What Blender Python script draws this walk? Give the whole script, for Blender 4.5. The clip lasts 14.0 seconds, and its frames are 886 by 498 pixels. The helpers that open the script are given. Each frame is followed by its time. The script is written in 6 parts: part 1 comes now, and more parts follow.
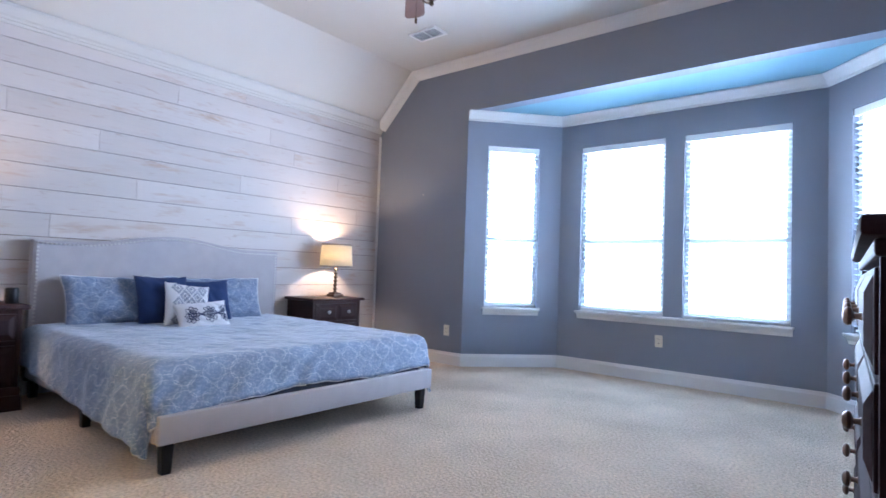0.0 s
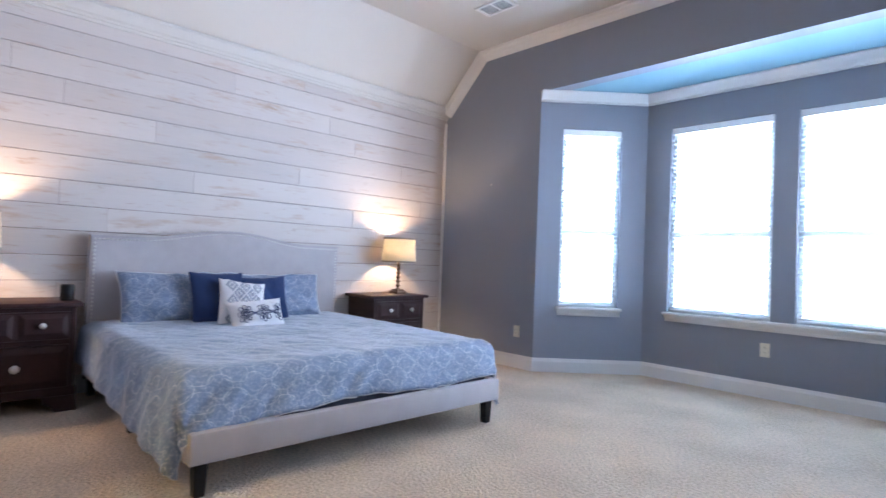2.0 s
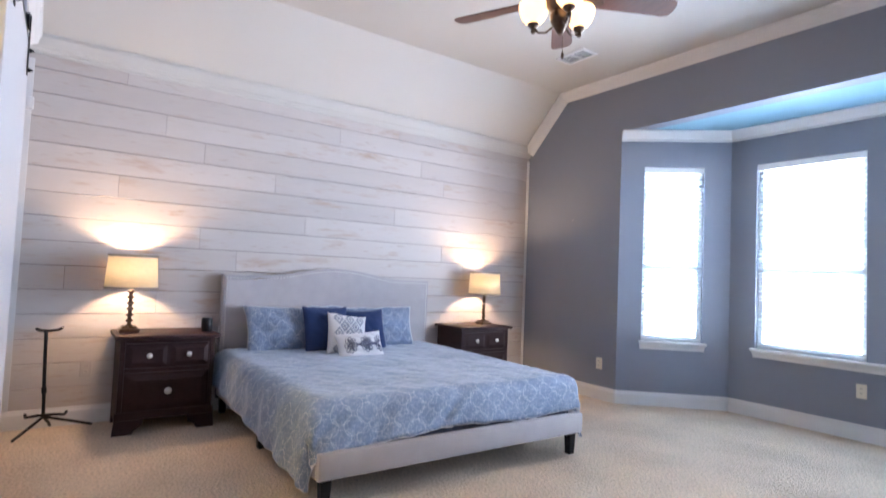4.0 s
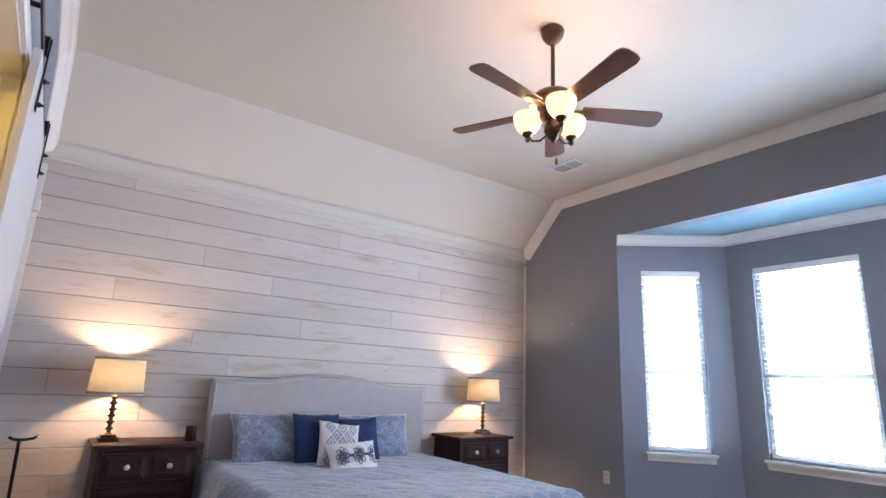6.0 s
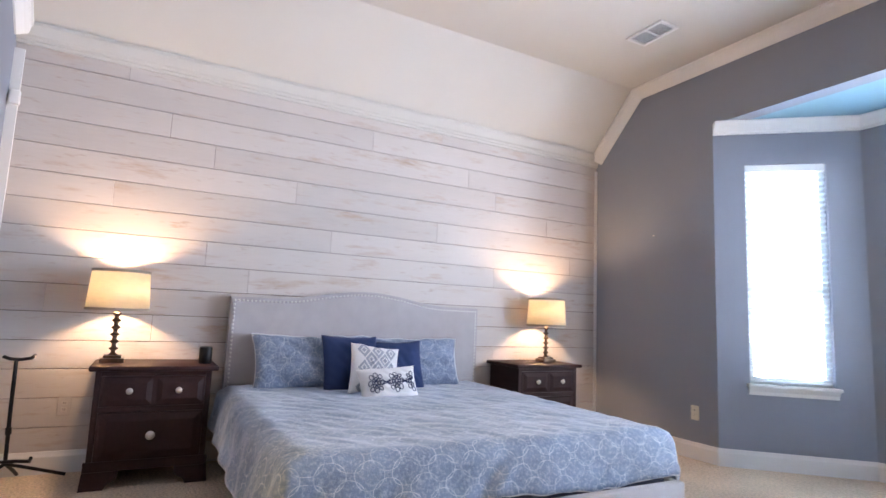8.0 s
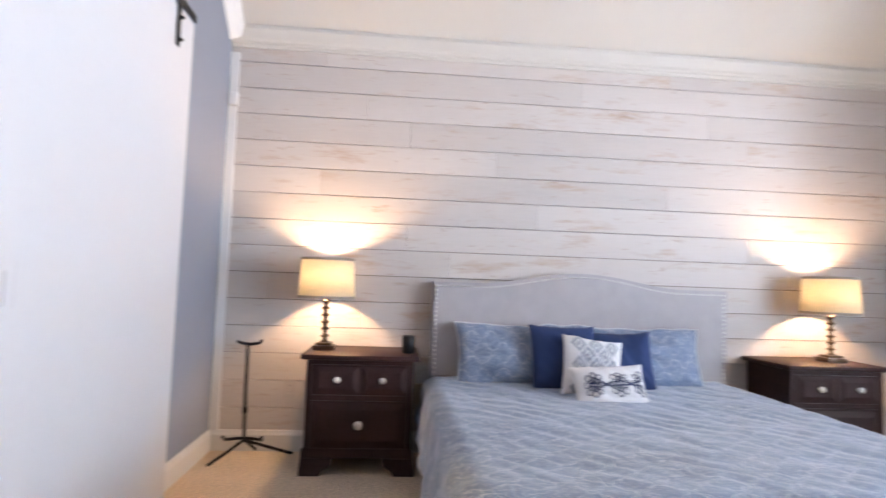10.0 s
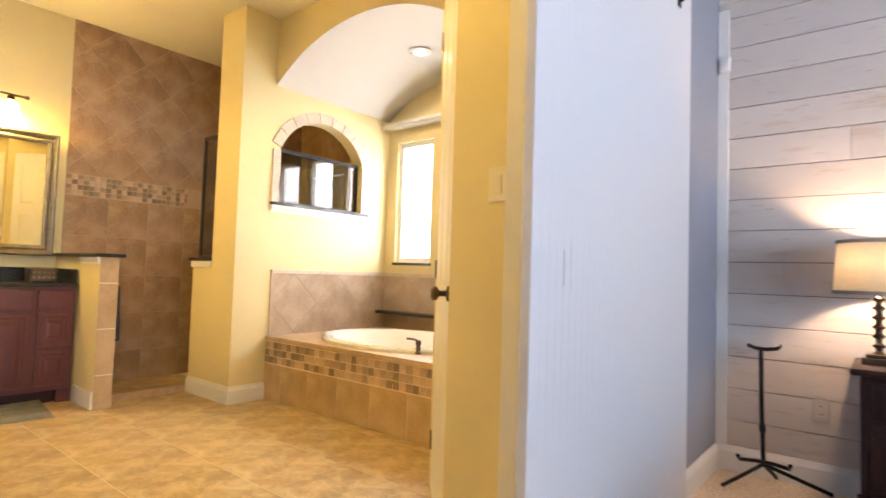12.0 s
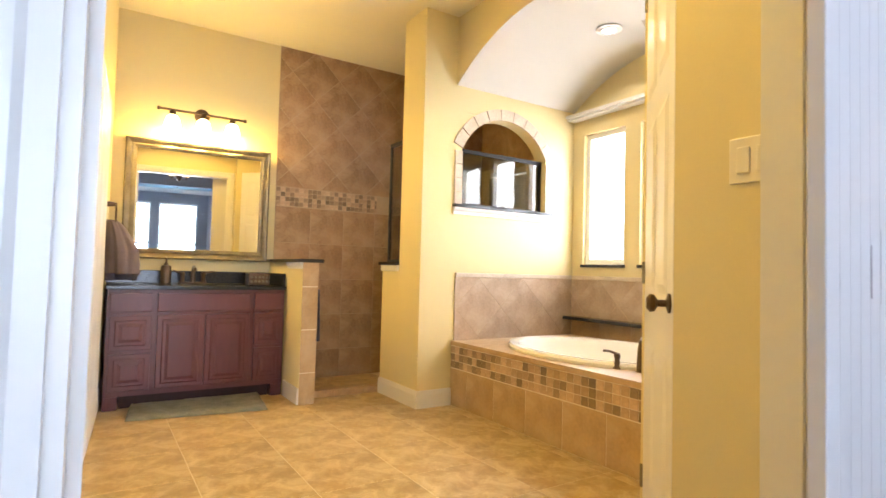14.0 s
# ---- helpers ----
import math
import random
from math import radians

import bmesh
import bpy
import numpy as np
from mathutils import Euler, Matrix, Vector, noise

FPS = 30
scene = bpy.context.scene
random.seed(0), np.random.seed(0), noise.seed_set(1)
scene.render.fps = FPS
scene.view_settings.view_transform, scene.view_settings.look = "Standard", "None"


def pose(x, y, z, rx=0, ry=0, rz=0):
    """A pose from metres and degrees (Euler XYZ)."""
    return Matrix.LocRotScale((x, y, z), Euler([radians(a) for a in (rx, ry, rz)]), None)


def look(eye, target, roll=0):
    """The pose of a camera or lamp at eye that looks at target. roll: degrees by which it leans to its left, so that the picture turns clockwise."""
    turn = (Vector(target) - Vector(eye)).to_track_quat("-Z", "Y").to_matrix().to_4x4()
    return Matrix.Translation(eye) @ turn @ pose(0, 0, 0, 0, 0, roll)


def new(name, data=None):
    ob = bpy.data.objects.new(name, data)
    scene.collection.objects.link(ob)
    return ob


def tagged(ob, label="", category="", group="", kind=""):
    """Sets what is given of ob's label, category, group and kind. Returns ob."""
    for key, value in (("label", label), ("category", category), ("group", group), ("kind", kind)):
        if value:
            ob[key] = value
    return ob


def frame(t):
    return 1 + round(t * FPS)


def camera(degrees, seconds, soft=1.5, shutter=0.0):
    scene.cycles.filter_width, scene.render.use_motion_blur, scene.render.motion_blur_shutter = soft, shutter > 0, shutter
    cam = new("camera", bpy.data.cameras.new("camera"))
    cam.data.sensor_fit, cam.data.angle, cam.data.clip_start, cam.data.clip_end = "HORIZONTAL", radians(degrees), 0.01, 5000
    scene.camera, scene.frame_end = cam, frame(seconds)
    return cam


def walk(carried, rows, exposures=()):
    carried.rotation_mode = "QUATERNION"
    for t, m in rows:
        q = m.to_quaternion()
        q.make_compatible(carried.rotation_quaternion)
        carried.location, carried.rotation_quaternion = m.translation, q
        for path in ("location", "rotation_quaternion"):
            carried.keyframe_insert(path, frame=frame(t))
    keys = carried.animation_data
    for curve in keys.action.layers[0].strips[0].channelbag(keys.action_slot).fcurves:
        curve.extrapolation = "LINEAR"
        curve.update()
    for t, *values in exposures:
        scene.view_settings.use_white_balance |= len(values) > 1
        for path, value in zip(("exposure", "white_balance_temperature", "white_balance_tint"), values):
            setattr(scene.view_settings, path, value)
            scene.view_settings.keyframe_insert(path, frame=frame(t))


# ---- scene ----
cam = camera(78.0, 14.0, shutter=0.5)
PATH = [
    (0, (0.448, 0.775, 1.014), (-0.82, 2.32, 1.092), 2.0),
    (0.5, (0.335, 0.925, 1.015), (-0.876, 2.515, 1.078), 1.9),
    (1, (0.238, 1.072, 1.024), (-0.986, 2.653, 1.084), 1.9),
    (1.5, (0.194, 1.14, 1.042), (-1.126, 2.642, 1.094), 2.0),
    (2, (0.186, 1.121, 1.051), (-1.272, 2.49, 1.091), 2.2),
    (2.5, (0.219, 1.063, 1.073), (-1.352, 2.3, 1.101), 2.4),
    (3, (0.275, 0.971, 1.09), (-1.352, 2.134, 1.114), 2.5),
    (3.5, (0.367, 0.875, 1.126), (-1.271, 2.023, 1.15), 2.5),
    (4, (0.416, 0.831, 1.203), (-1.222, 1.975, 1.299), 2.4),
    (4.2, (0.427, 0.823, 1.219), (-1.208, 1.962, 1.393), 2.4),
    (6.3, (0.353, 0.848, 1.15), (-1.239, 1.958, 1.634), 2.5),
    (6.5, (0.3, 0.9, 1.137), (-1.299, 2.012, 1.591), 2.4),
    (7, (0.161, 1.088, 1.098), (-1.482, 2.166, 1.467), 2.3),
    (7.2, (0.105, 1.14, 1.083), (-1.565, 2.191, 1.413), 2.3),
    (9.3, (-0.738, 1.823, 1.038), (-2.648, 2.392, 1.219), 2.0),
    (9.5, (-0.75, 1.811, 1.052), (-2.688, 2.274, 1.224), 2.1),
    (10, (-0.734, 1.712, 1.125), (-2.724, 1.876, 1.25), 2.0),
    (10.5, (-0.756, 1.646, 1.054), (-2.727, 1.338, 1.201), 2.0),
    (11, (-0.759, 1.549, 1.057), (-2.578, 0.726, 1.174), 1.9),
    (11.5, (-0.860, 1.424, 1.042), (-2.522, 0.315, 1.146), 1.9),
    (12.0, (-0.991, 1.300, 1.041), (-2.544, 0.043, 1.132), 1.8),
    (12.5, (-1.065, 1.214, 1.051), (-2.504, -0.166, 1.134), 1.8),
    (13.0, (-1.140, 1.131, 1.047), (-2.453, -0.368, 1.127), 1.7),
    (13.5, (-1.158, 1.046, 1.047), (-2.321, -0.585, 1.126), 1.5),
    (14, (-1.148, 1.044, 1.048), (-2.223, -0.646, 1.128), 1.5),
]
walk(cam, [(t, look(eye, target, roll)) for t, eye, target, roll in PATH],
     [(0, 0.05, 5800, 19), (1.5, 0.05, 6000, 19), (3, 0.15, 6450, 21), (4.2, 0.1, 6550, 21), (6.3, -0.18, 6850, 22), (7.2, -0.03, 6850, 22), (9.3, 0.40, 7300, 22), (10.5, 0.2, 7150, 20), (12, 0.05, 6750, 20), (14, 0.05, 6550, 18)])

# ---- world and large lights ----
world = bpy.data.worlds.new("world")
scene.world = world
world.use_nodes = True
wn = world.node_tree
sky = wn.nodes.new("ShaderNodeTexSky")
sky.sky_type, sky.sun_disc = "NISHITA", False
sky.sun_elevation, sky.sun_rotation = radians(55), radians(200)
wn.links.new(sky.outputs[0], wn.nodes["Background"].inputs[0])
wn.nodes["Background"].inputs[1].default_value = 0.15
SUN = new("sun", bpy.data.lights.new("sun", "SUN"))
SUN.data.energy, SUN.data.angle, SUN.data.color = 2.0, radians(0.5), (1, 0.95, 0.88)
SUN.matrix_world = look((0, -20, 28), (0, 0, 0))


def lamp(name, kind, at, energy, colour, size=0.05, aim=None, size_y=None):
    """A lamp at a place, aimed at a point."""
    data = bpy.data.lights.new(name, kind)
    data.energy, data.color = energy, colour
    if kind == "AREA":
        data.shape, data.size, data.size_y = "RECTANGLE", size, size_y or size
    else:
        data.shadow_soft_size = size
    ob = new(name, data)
    ob.matrix_world = look(at, aim) if aim else Matrix.Translation(at)
    return ob


DAY = (0.58, 0.77, 1.0)
WARM = (1.0, 0.70, 0.40)
BATHWARM = (1.0, 0.68, 0.15)
# daylight that enters by the bay's windows and the bath's windows
for name, at, aim, power, wide, high in (
        ("daylight_bay", (-1.70, 6.352, 1.52), (-1.70, 0, 1.52), 170, 0.86, 1.72), ("daylight_bay", (-0.645, 6.352, 1.52), (-0.645, 0, 1.52), 170, 0.86, 1.72),
        ("daylight_bay_west", (-2.826, 5.928, 1.52), (-1.826, 5.023, 1.52), 95, 0.55, 1.72), ("daylight_bay_east", (0.486, 5.928, 1.52), (-0.514, 5.023, 1.52), 95, 0.55, 1.72),
        ("daylight_bath", (-4.966, -2.22, 1.727), (0, -2.22, 1.727), 23, 0.45, 1.15), ("daylight_bath", (-4.966, -1.61, 1.727), (0, -1.61, 1.727), 23, 0.45, 1.15), ("daylight_bath", (-4.966, -1.00, 1.727), (0, -1.00, 1.727), 23, 0.45, 1.15)):
    lamp(name, "AREA", at, power, DAY if "bay" in name else (0.95, 0.96, 1.0), wide, aim, high)

# ---- materials ----


def node(nt, kind, **values):
    n = nt.nodes.new(kind)
    for key, value in values.items():
        n.inputs[key].default_value = value
    return n


def material(name, colour, rough=0.6, metal=0.0, spread=0.08, scale=6.0, fine=90.0, bump=0.05, depth=0.004, coat=0.0,
             stretch=(1, 1, 1), per_piece=0.0, specular=0.5, large=0.6):
    """A surface with its colour varied at two scales, and a fine relief. stretch lengthens the grain along an axis."""
    m = bpy.data.materials.new(name)
    m.use_nodes = True
    nt = m.node_tree
    b = nt.nodes["Principled BSDF"]
    b.inputs["Roughness"].default_value, b.inputs["Metallic"].default_value = rough, metal
    b.inputs["Coat Weight"].default_value = coat
    b.inputs["Specular IOR Level"].default_value = specular
    tc = nt.nodes.new("ShaderNodeTexCoord")
    mp = nt.nodes.new("ShaderNodeMapping")
    mp.inputs["Scale"].default_value = stretch
    nt.links.new(tc.outputs["Object"], mp.inputs[0])
    n1 = node(nt, "ShaderNodeTexNoise", Scale=scale, Detail=4.0)
    n2 = node(nt, "ShaderNodeTexNoise", Scale=fine, Detail=3.0)
    nt.links.new(mp.outputs[0], n1.inputs["Vector"])
    nt.links.new(mp.outputs[0], n2.inputs["Vector"])
    mix = nt.nodes.new("ShaderNodeMix")
    mix.data_type = "RGBA"
    mix.inputs[6].default_value = (*[c * (1 - spread) for c in colour], 1)
    mix.inputs[7].default_value = (*[min(1, c * (1 + spread)) for c in colour], 1)
    avg = nt.nodes.new("ShaderNodeMath")
    avg.operation = "MULTIPLY_ADD"
    avg.inputs[1].default_value, avg.inputs[2].default_value = 1 - large, 0.0
    nt.links.new(n2.outputs[0], avg.inputs[0])
    add = nt.nodes.new("ShaderNodeMath")
    add.operation = "MULTIPLY_ADD"
    add.inputs[1].default_value = large
    nt.links.new(n1.outputs[0], add.inputs[0])
    nt.links.new(avg.outputs[0], add.inputs[2])
    st = nt.nodes.new("ShaderNodeMapRange")
    st.inputs[1].default_value, st.inputs[2].default_value = 0.3, 0.7
    nt.links.new(add.outputs[0], st.inputs[0])
    nt.links.new(st.outputs[0], mix.inputs[0])
    out = mix.outputs[2]
    if per_piece:
        info = nt.nodes.new("ShaderNodeObjectInfo")
        rng = nt.nodes.new("ShaderNodeMapRange")
        rng.inputs[3].default_value, rng.inputs[4].default_value = 1 - per_piece, 1 + per_piece
        nt.links.new(info.outputs["Random"], rng.inputs[0])
        mul = nt.nodes.new("ShaderNodeVectorMath")
        mul.operation = "SCALE"
        nt.links.new(out, mul.inputs[0])
        nt.links.new(rng.outputs[0], mul.inputs["Scale"])
        out = mul.outputs[0]
    nt.links.new(out, b.inputs["Base Color"])
    if bump:
        bp = node(nt, "ShaderNodeBump", Strength=bump, Distance=depth)
        nt.links.new(n2.outputs[0], bp.inputs["Height"])
        nt.links.new(bp.outputs[0], b.inputs["Normal"])
    return m


def glow(name, colour, strength):
    m = bpy.data.materials.new(name)
    m.use_nodes = True
    b = m.node_tree.nodes["Principled BSDF"]
    b.inputs["Base Color"].default_value = (*colour, 1)
    b.inputs["Emission Color"].default_value = (*colour, 1)
    b.inputs["Emission Strength"].default_value = strength
    return m


def glass(name, tint=(1, 1, 1), rough=0.0):
    m = bpy.data.materials.new(name)
    m.use_nodes = True
    nt = m.node_tree
    nt.nodes.remove(nt.nodes["Principled BSDF"])
    tr = nt.nodes.new("ShaderNodeBsdfTransparent")
    tr.inputs[0].default_value = (*tint, 1)
    gl = nt.nodes.new("ShaderNodeBsdfGlossy")
    gl.inputs["Roughness"].default_value = rough
    fr = nt.nodes.new("ShaderNodeLayerWeight")
    fr.inputs["Blend"].default_value = 0.12
    mix = nt.nodes.new("ShaderNodeMixShader")
    nt.links.new(fr.outputs["Facing"], mix.inputs[0])
    nt.links.new(tr.outputs[0], mix.inputs[1])
    nt.links.new(gl.outputs[0], mix.inputs[2])
    nt.links.new(mix.outputs[0], nt.nodes["Material Output"].inputs[0])
    return m


def translucent(m, colour, amount):
    """Lets a share of the light through a thin material."""
    nt = m.node_tree
    b = nt.nodes["Principled BSDF"]
    tl = nt.nodes.new("ShaderNodeBsdfTranslucent")
    tl.inputs[0].default_value = (*colour, 1)
    mix = nt.nodes.new("ShaderNodeMixShader")
    mix.inputs[0].default_value = amount
    nt.links.new(b.outputs[0], mix.inputs[1])
    nt.links.new(tl.outputs[0], mix.inputs[2])
    nt.links.new(mix.outputs[0], nt.nodes["Material Output"].inputs[0])
    return m


def whitewash(name):
    """Whitewashed boards: white paint with the tan wood showing through in streaks and knots."""
    m = material(name, (0.50, 0.455, 0.430), 0.62, 0, 0.05, 3, 60, 0.10, 0.003, stretch=(1, 0.12, 1.6), per_piece=0.08)
    nt = m.node_tree
    b = nt.nodes["Principled BSDF"]
    src = b.inputs["Base Color"].links[0].from_socket
    tc = nt.nodes.new("ShaderNodeTexCoord")
    info = nt.nodes.new("ShaderNodeObjectInfo")
    mp = nt.nodes.new("ShaderNodeMapping")
    mp.inputs["Scale"].default_value = (1, 0.55, 3.2)
    nt.links.new(tc.outputs["Object"], mp.inputs[0])
    off = nt.nodes.new("ShaderNodeVectorMath")
    off.operation = "MULTIPLY_ADD"
    off.inputs[1].default_value = (1, 1, 1)
    nt.links.new(mp.outputs[0], off.inputs[0])
    sc = nt.nodes.new("ShaderNodeMath")
    sc.operation = "MULTIPLY"
    sc.inputs[1].default_value = 37.0
    nt.links.new(info.outputs["Random"], sc.inputs[0])
    nt.links.new(sc.outputs[0], off.inputs[2])
    for scale, lo, hi, colour, amount in ((3.5, 0.56, 0.74, (0.40, 0.265, 0.18), 0.85), (9.0, 0.61, 0.75, (0.33, 0.22, 0.15), 0.8), (1.2, 0.48, 0.75, (0.53, 0.46, 0.42), 0.6)):
        n = node(nt, "ShaderNodeTexNoise", Scale=scale, Detail=5.0, Roughness=0.65)
        nt.links.new(off.outputs[0], n.inputs["Vector"])
        r = nt.nodes.new("ShaderNodeMapRange")
        r.inputs[1].default_value, r.inputs[2].default_value, r.inputs[4].default_value = lo, hi, amount
        nt.links.new(n.outputs[0], r.inputs[0])
        mix = nt.nodes.new("ShaderNodeMix")
        mix.data_type = "RGBA"
        mix.inputs[7].default_value = (*colour, 1)
        nt.links.new(r.outputs[0], mix.inputs[0])
        nt.links.new(src, mix.inputs[6])
        src = mix.outputs[2]
    nt.links.new(src, b.inputs["Base Color"])
    return m


def quilted(name, ground, line, period=0.2):
    """Quilted cotton with an interlaced trellis of pale rings, laid out on the cloth's own map."""
    m = material(name, ground, 0.62, 0, 0.22, 7, 160, 0.35, 0.006)
    nt = m.node_tree
    b = nt.nodes["Principled BSDF"]
    src = b.inputs["Base Color"].links[0].from_socket
    uv = nt.nodes.new("ShaderNodeUVMap")
    lines = None
    for shift in ((0.0, 0.0), (0.5, 0.5)):
        mp = nt.nodes.new("ShaderNodeMapping")
        mp.inputs["Scale"].default_value = (1 / period, 0.8 / period, 1)
        mp.inputs["Location"].default_value = (*shift, 0)
        nt.links.new(uv.outputs[0], mp.inputs[0])
        fr = nt.nodes.new("ShaderNodeVectorMath")
        fr.operation = "FRACTION"
        nt.links.new(mp.outputs[0], fr.inputs[0])
        sub = nt.nodes.new("ShaderNodeVectorMath")
        sub.operation = "SUBTRACT"
        sub.inputs[1].default_value = (0.5, 0.5, 0)
        nt.links.new(fr.outputs[0], sub.inputs[0])
        ln = nt.nodes.new("ShaderNodeVectorMath")
        ln.operation = "LENGTH"
        nt.links.new(sub.outputs[0], ln.inputs[0])
        cmp_ = nt.nodes.new("ShaderNodeMath")
        cmp_.operation = "COMPARE"
        cmp_.inputs[1].default_value, cmp_.inputs[2].default_value = 0.40, 0.014
        nt.links.new(ln.outputs["Value"], cmp_.inputs[0])
        if lines is None:
            lines = cmp_.outputs[0]
        else:
            mx = nt.nodes.new("ShaderNodeMath")
            mx.operation = "MAXIMUM"
            nt.links.new(lines, mx.inputs[0])
            nt.links.new(cmp_.outputs[0], mx.inputs[1])
            lines = mx.outputs[0]
    b.inputs["Sheen Weight"].default_value, b.inputs["Sheen Roughness"].default_value = 0.55, 0.25
    mix = nt.nodes.new("ShaderNodeMix")
    mix.data_type = "RGBA"
    mix.inputs[7].default_value = (*line, 1)
    half = nt.nodes.new("ShaderNodeMath")
    half.operation = "MULTIPLY"
    # the printed rings are broken and faded in places
    tc = nt.nodes.new("ShaderNodeTexCoord")
    fade = node(nt, "ShaderNodeTexNoise", Scale=22.0, Detail=4.0, Roughness=0.7)
    nt.links.new(tc.outputs["Object"], fade.inputs["Vector"])
    fr_ = nt.nodes.new("ShaderNodeMapRange")
    fr_.inputs[1].default_value, fr_.inputs[2].default_value, fr_.inputs[3].default_value, fr_.inputs[4].default_value = 0.38, 0.60, 0.12, 0.60
    nt.links.new(fade.outputs[0], fr_.inputs[0])
    nt.links.new(fr_.outputs[0], half.inputs[1])
    # crackled weave between the rings
    crack = node(nt, "ShaderNodeTexNoise", Scale=75.0, Detail=3.0, Roughness=0.6)
    nt.links.new(tc.outputs["Object"], crack.inputs["Vector"])
    cr_ = nt.nodes.new("ShaderNodeMapRange")
    cr_.inputs[1].default_value, cr_.inputs[2].default_value, cr_.inputs[4].default_value = 0.47, 0.66, 0.62
    nt.links.new(crack.outputs[0], cr_.inputs[0])
    weave = nt.nodes.new("ShaderNodeMix")
    weave.data_type = "RGBA"
    weave.inputs[7].default_value = (*[(g + 1.2 * l) / 2.2 for g, l in zip(ground, line)], 1)
    nt.links.new(cr_.outputs[0], weave.inputs[0])
    nt.links.new(src, weave.inputs[6])
    src = weave.outputs[2]
    nt.links.new(lines, half.inputs[0])
    nt.links.new(half.outputs[0], mix.inputs[0])
    nt.links.new(src, mix.inputs[6])
    nt.links.new(mix.outputs[2], b.inputs["Base Color"])
    # the stitched rings sink into the padding
    puff_ = nt.nodes.new("ShaderNodeBump")
    puff_.invert = True
    puff_.inputs["Strength"].default_value, puff_.inputs["Distance"].default_value = 0.5, 0.004
    nt.links.new(lines, puff_.inputs["Height"])
    if b.inputs["Normal"].links:
        nt.links.new(b.inputs["Normal"].links[0].from_socket, puff_.inputs["Normal"])
    nt.links.new(puff_.outputs[0], b.inputs["Normal"])
    return m


def stone_tile(name, colour, dark, per_piece=0.10, rough=0.42, cloud=3.2):
    """Travertine-look ceramic: cloudy tan with darker and paler blotches."""
    m = material(name, colour, rough, 0, 0.22, 5.5, 45, 0.06, 0.002, per_piece=per_piece)
    nt = m.node_tree
    b = nt.nodes["Principled BSDF"]
    src = b.inputs["Base Color"].links[0].from_socket
    tc = nt.nodes.new("ShaderNodeTexCoord")
    n = node(nt, "ShaderNodeTexNoise", Scale=cloud, Detail=7.0, Roughness=0.7, Distortion=0.6)
    nt.links.new(tc.outputs["Object"], n.inputs["Vector"])
    r = nt.nodes.new("ShaderNodeMapRange")
    r.inputs[1].default_value, r.inputs[2].default_value, r.inputs[4].default_value = 0.42, 0.68, 0.9
    nt.links.new(n.outputs[0], r.inputs[0])
    mix = nt.nodes.new("ShaderNodeMix")
    mix.data_type = "RGBA"
    mix.inputs[7].default_value = (*dark, 1)
    nt.links.new(r.outputs[0], mix.inputs[0])
    nt.links.new(src, mix.inputs[6])
    nt.links.new(mix.outputs[2], b.inputs["Base Color"])
    return m


M_GREY = material("slate_grey_paint", (0.208, 0.227, 0.275), 0.55, 0, 0.03, 2, 220, 0.10, 0.002)
# the windows' blue light on the bay ceiling is put into this colour
M_BAYCEIL = material("daylit_blue_bay_ceiling", (0.175, 0.335, 0.42), 0.6, 0, 0.03, 2, 180, 0.06, 0.002)
M_CEIL = material("ceiling_paint", (0.54, 0.52, 0.485), 0.8, 0, 0.02, 2, 140, 0.12, 0.003)
M_TRIM = material("white_trim_paint", (0.67, 0.66, 0.65), 0.38, 0, 0.02, 3, 60, 0.02, 0.001)
M_BARN = material("white_door_paint", (0.57, 0.56, 0.572), 0.42, 0, 0.02, 3, 60, 0.02, 0.001)
M_SHIP = whitewash("whitewashed_board")
M_GAP = material("board_gap", (0.085, 0.055, 0.035), 0.9)
M_CARPET = material("beige_carpet", (0.625, 0.500, 0.385), 0.95, 0, 0.34, 1.6, 62, 1.0, 0.024, specular=0.1, large=0.38)
M_BATH = material("tan_bath_paint", (0.635, 0.545, 0.305), 0.6, 0, 0.03, 2, 180, 0.08, 0.002)
M_BATHCEIL = material("bath_ceiling_paint", (0.76, 0.70, 0.55), 0.75, 0, 0.02, 2, 140, 0.08, 0.002)
M_DARKWOOD = material("espresso_wood", (0.030, 0.012, 0.012), 0.55, 0, 0.35, 4, 40, 0.05, 0.001, stretch=(1, 0.15, 1), specular=0.22)
# the dresser's espresso wood, specular cut so the windows do not glare on it
M_DULLWOOD = material("low_gloss_espresso_wood", (0.030, 0.013, 0.015), 0.6, 0, 0.35, 4, 40, 0.05, 0.001, stretch=(1, 0.15, 1), specular=0.05)
M_CHERRY = material("cherry_wood", (0.086, 0.021, 0.025), 0.33, 0, 0.25, 5, 50, 0.05, 0.001, stretch=(1, 1, 0.15), coat=0.05)
M_BLACK = material("black_metal", (0.012, 0.011, 0.012), 0.42, 0.6, 0.2, 8, 60, 0.05, 0.001)
M_BRONZE = material("oil_rubbed_bronze", (0.105, 0.070, 0.048), 0.32, 0.8, 0.3, 8, 60, 0.05, 0.001)
M_BRONZEKNOB = material("aged_copper_knob", (0.20, 0.125, 0.095), 0.35, 0.9, 0.3, 8, 60, 0.05, 0.001)
M_NICKEL = material("brushed_nickel", (0.62, 0.60, 0.57), 0.28, 1.0, 0.08, 8, 90, 0.03, 0.001)
M_PEWTER = material("silver_gilt_frame", (0.20, 0.175, 0.13), 0.38, 0.75, 0.3, 12, 90, 0.08, 0.002)
M_LINEN = material("grey_linen", (0.40, 0.375, 0.385), 0.9, 0, 0.07, 10, 420, 0.25, 0.002)
M_QUILT = quilted("blue_grey_quilt", (0.175, 0.238, 0.350), (0.62, 0.66, 0.74), 0.122)
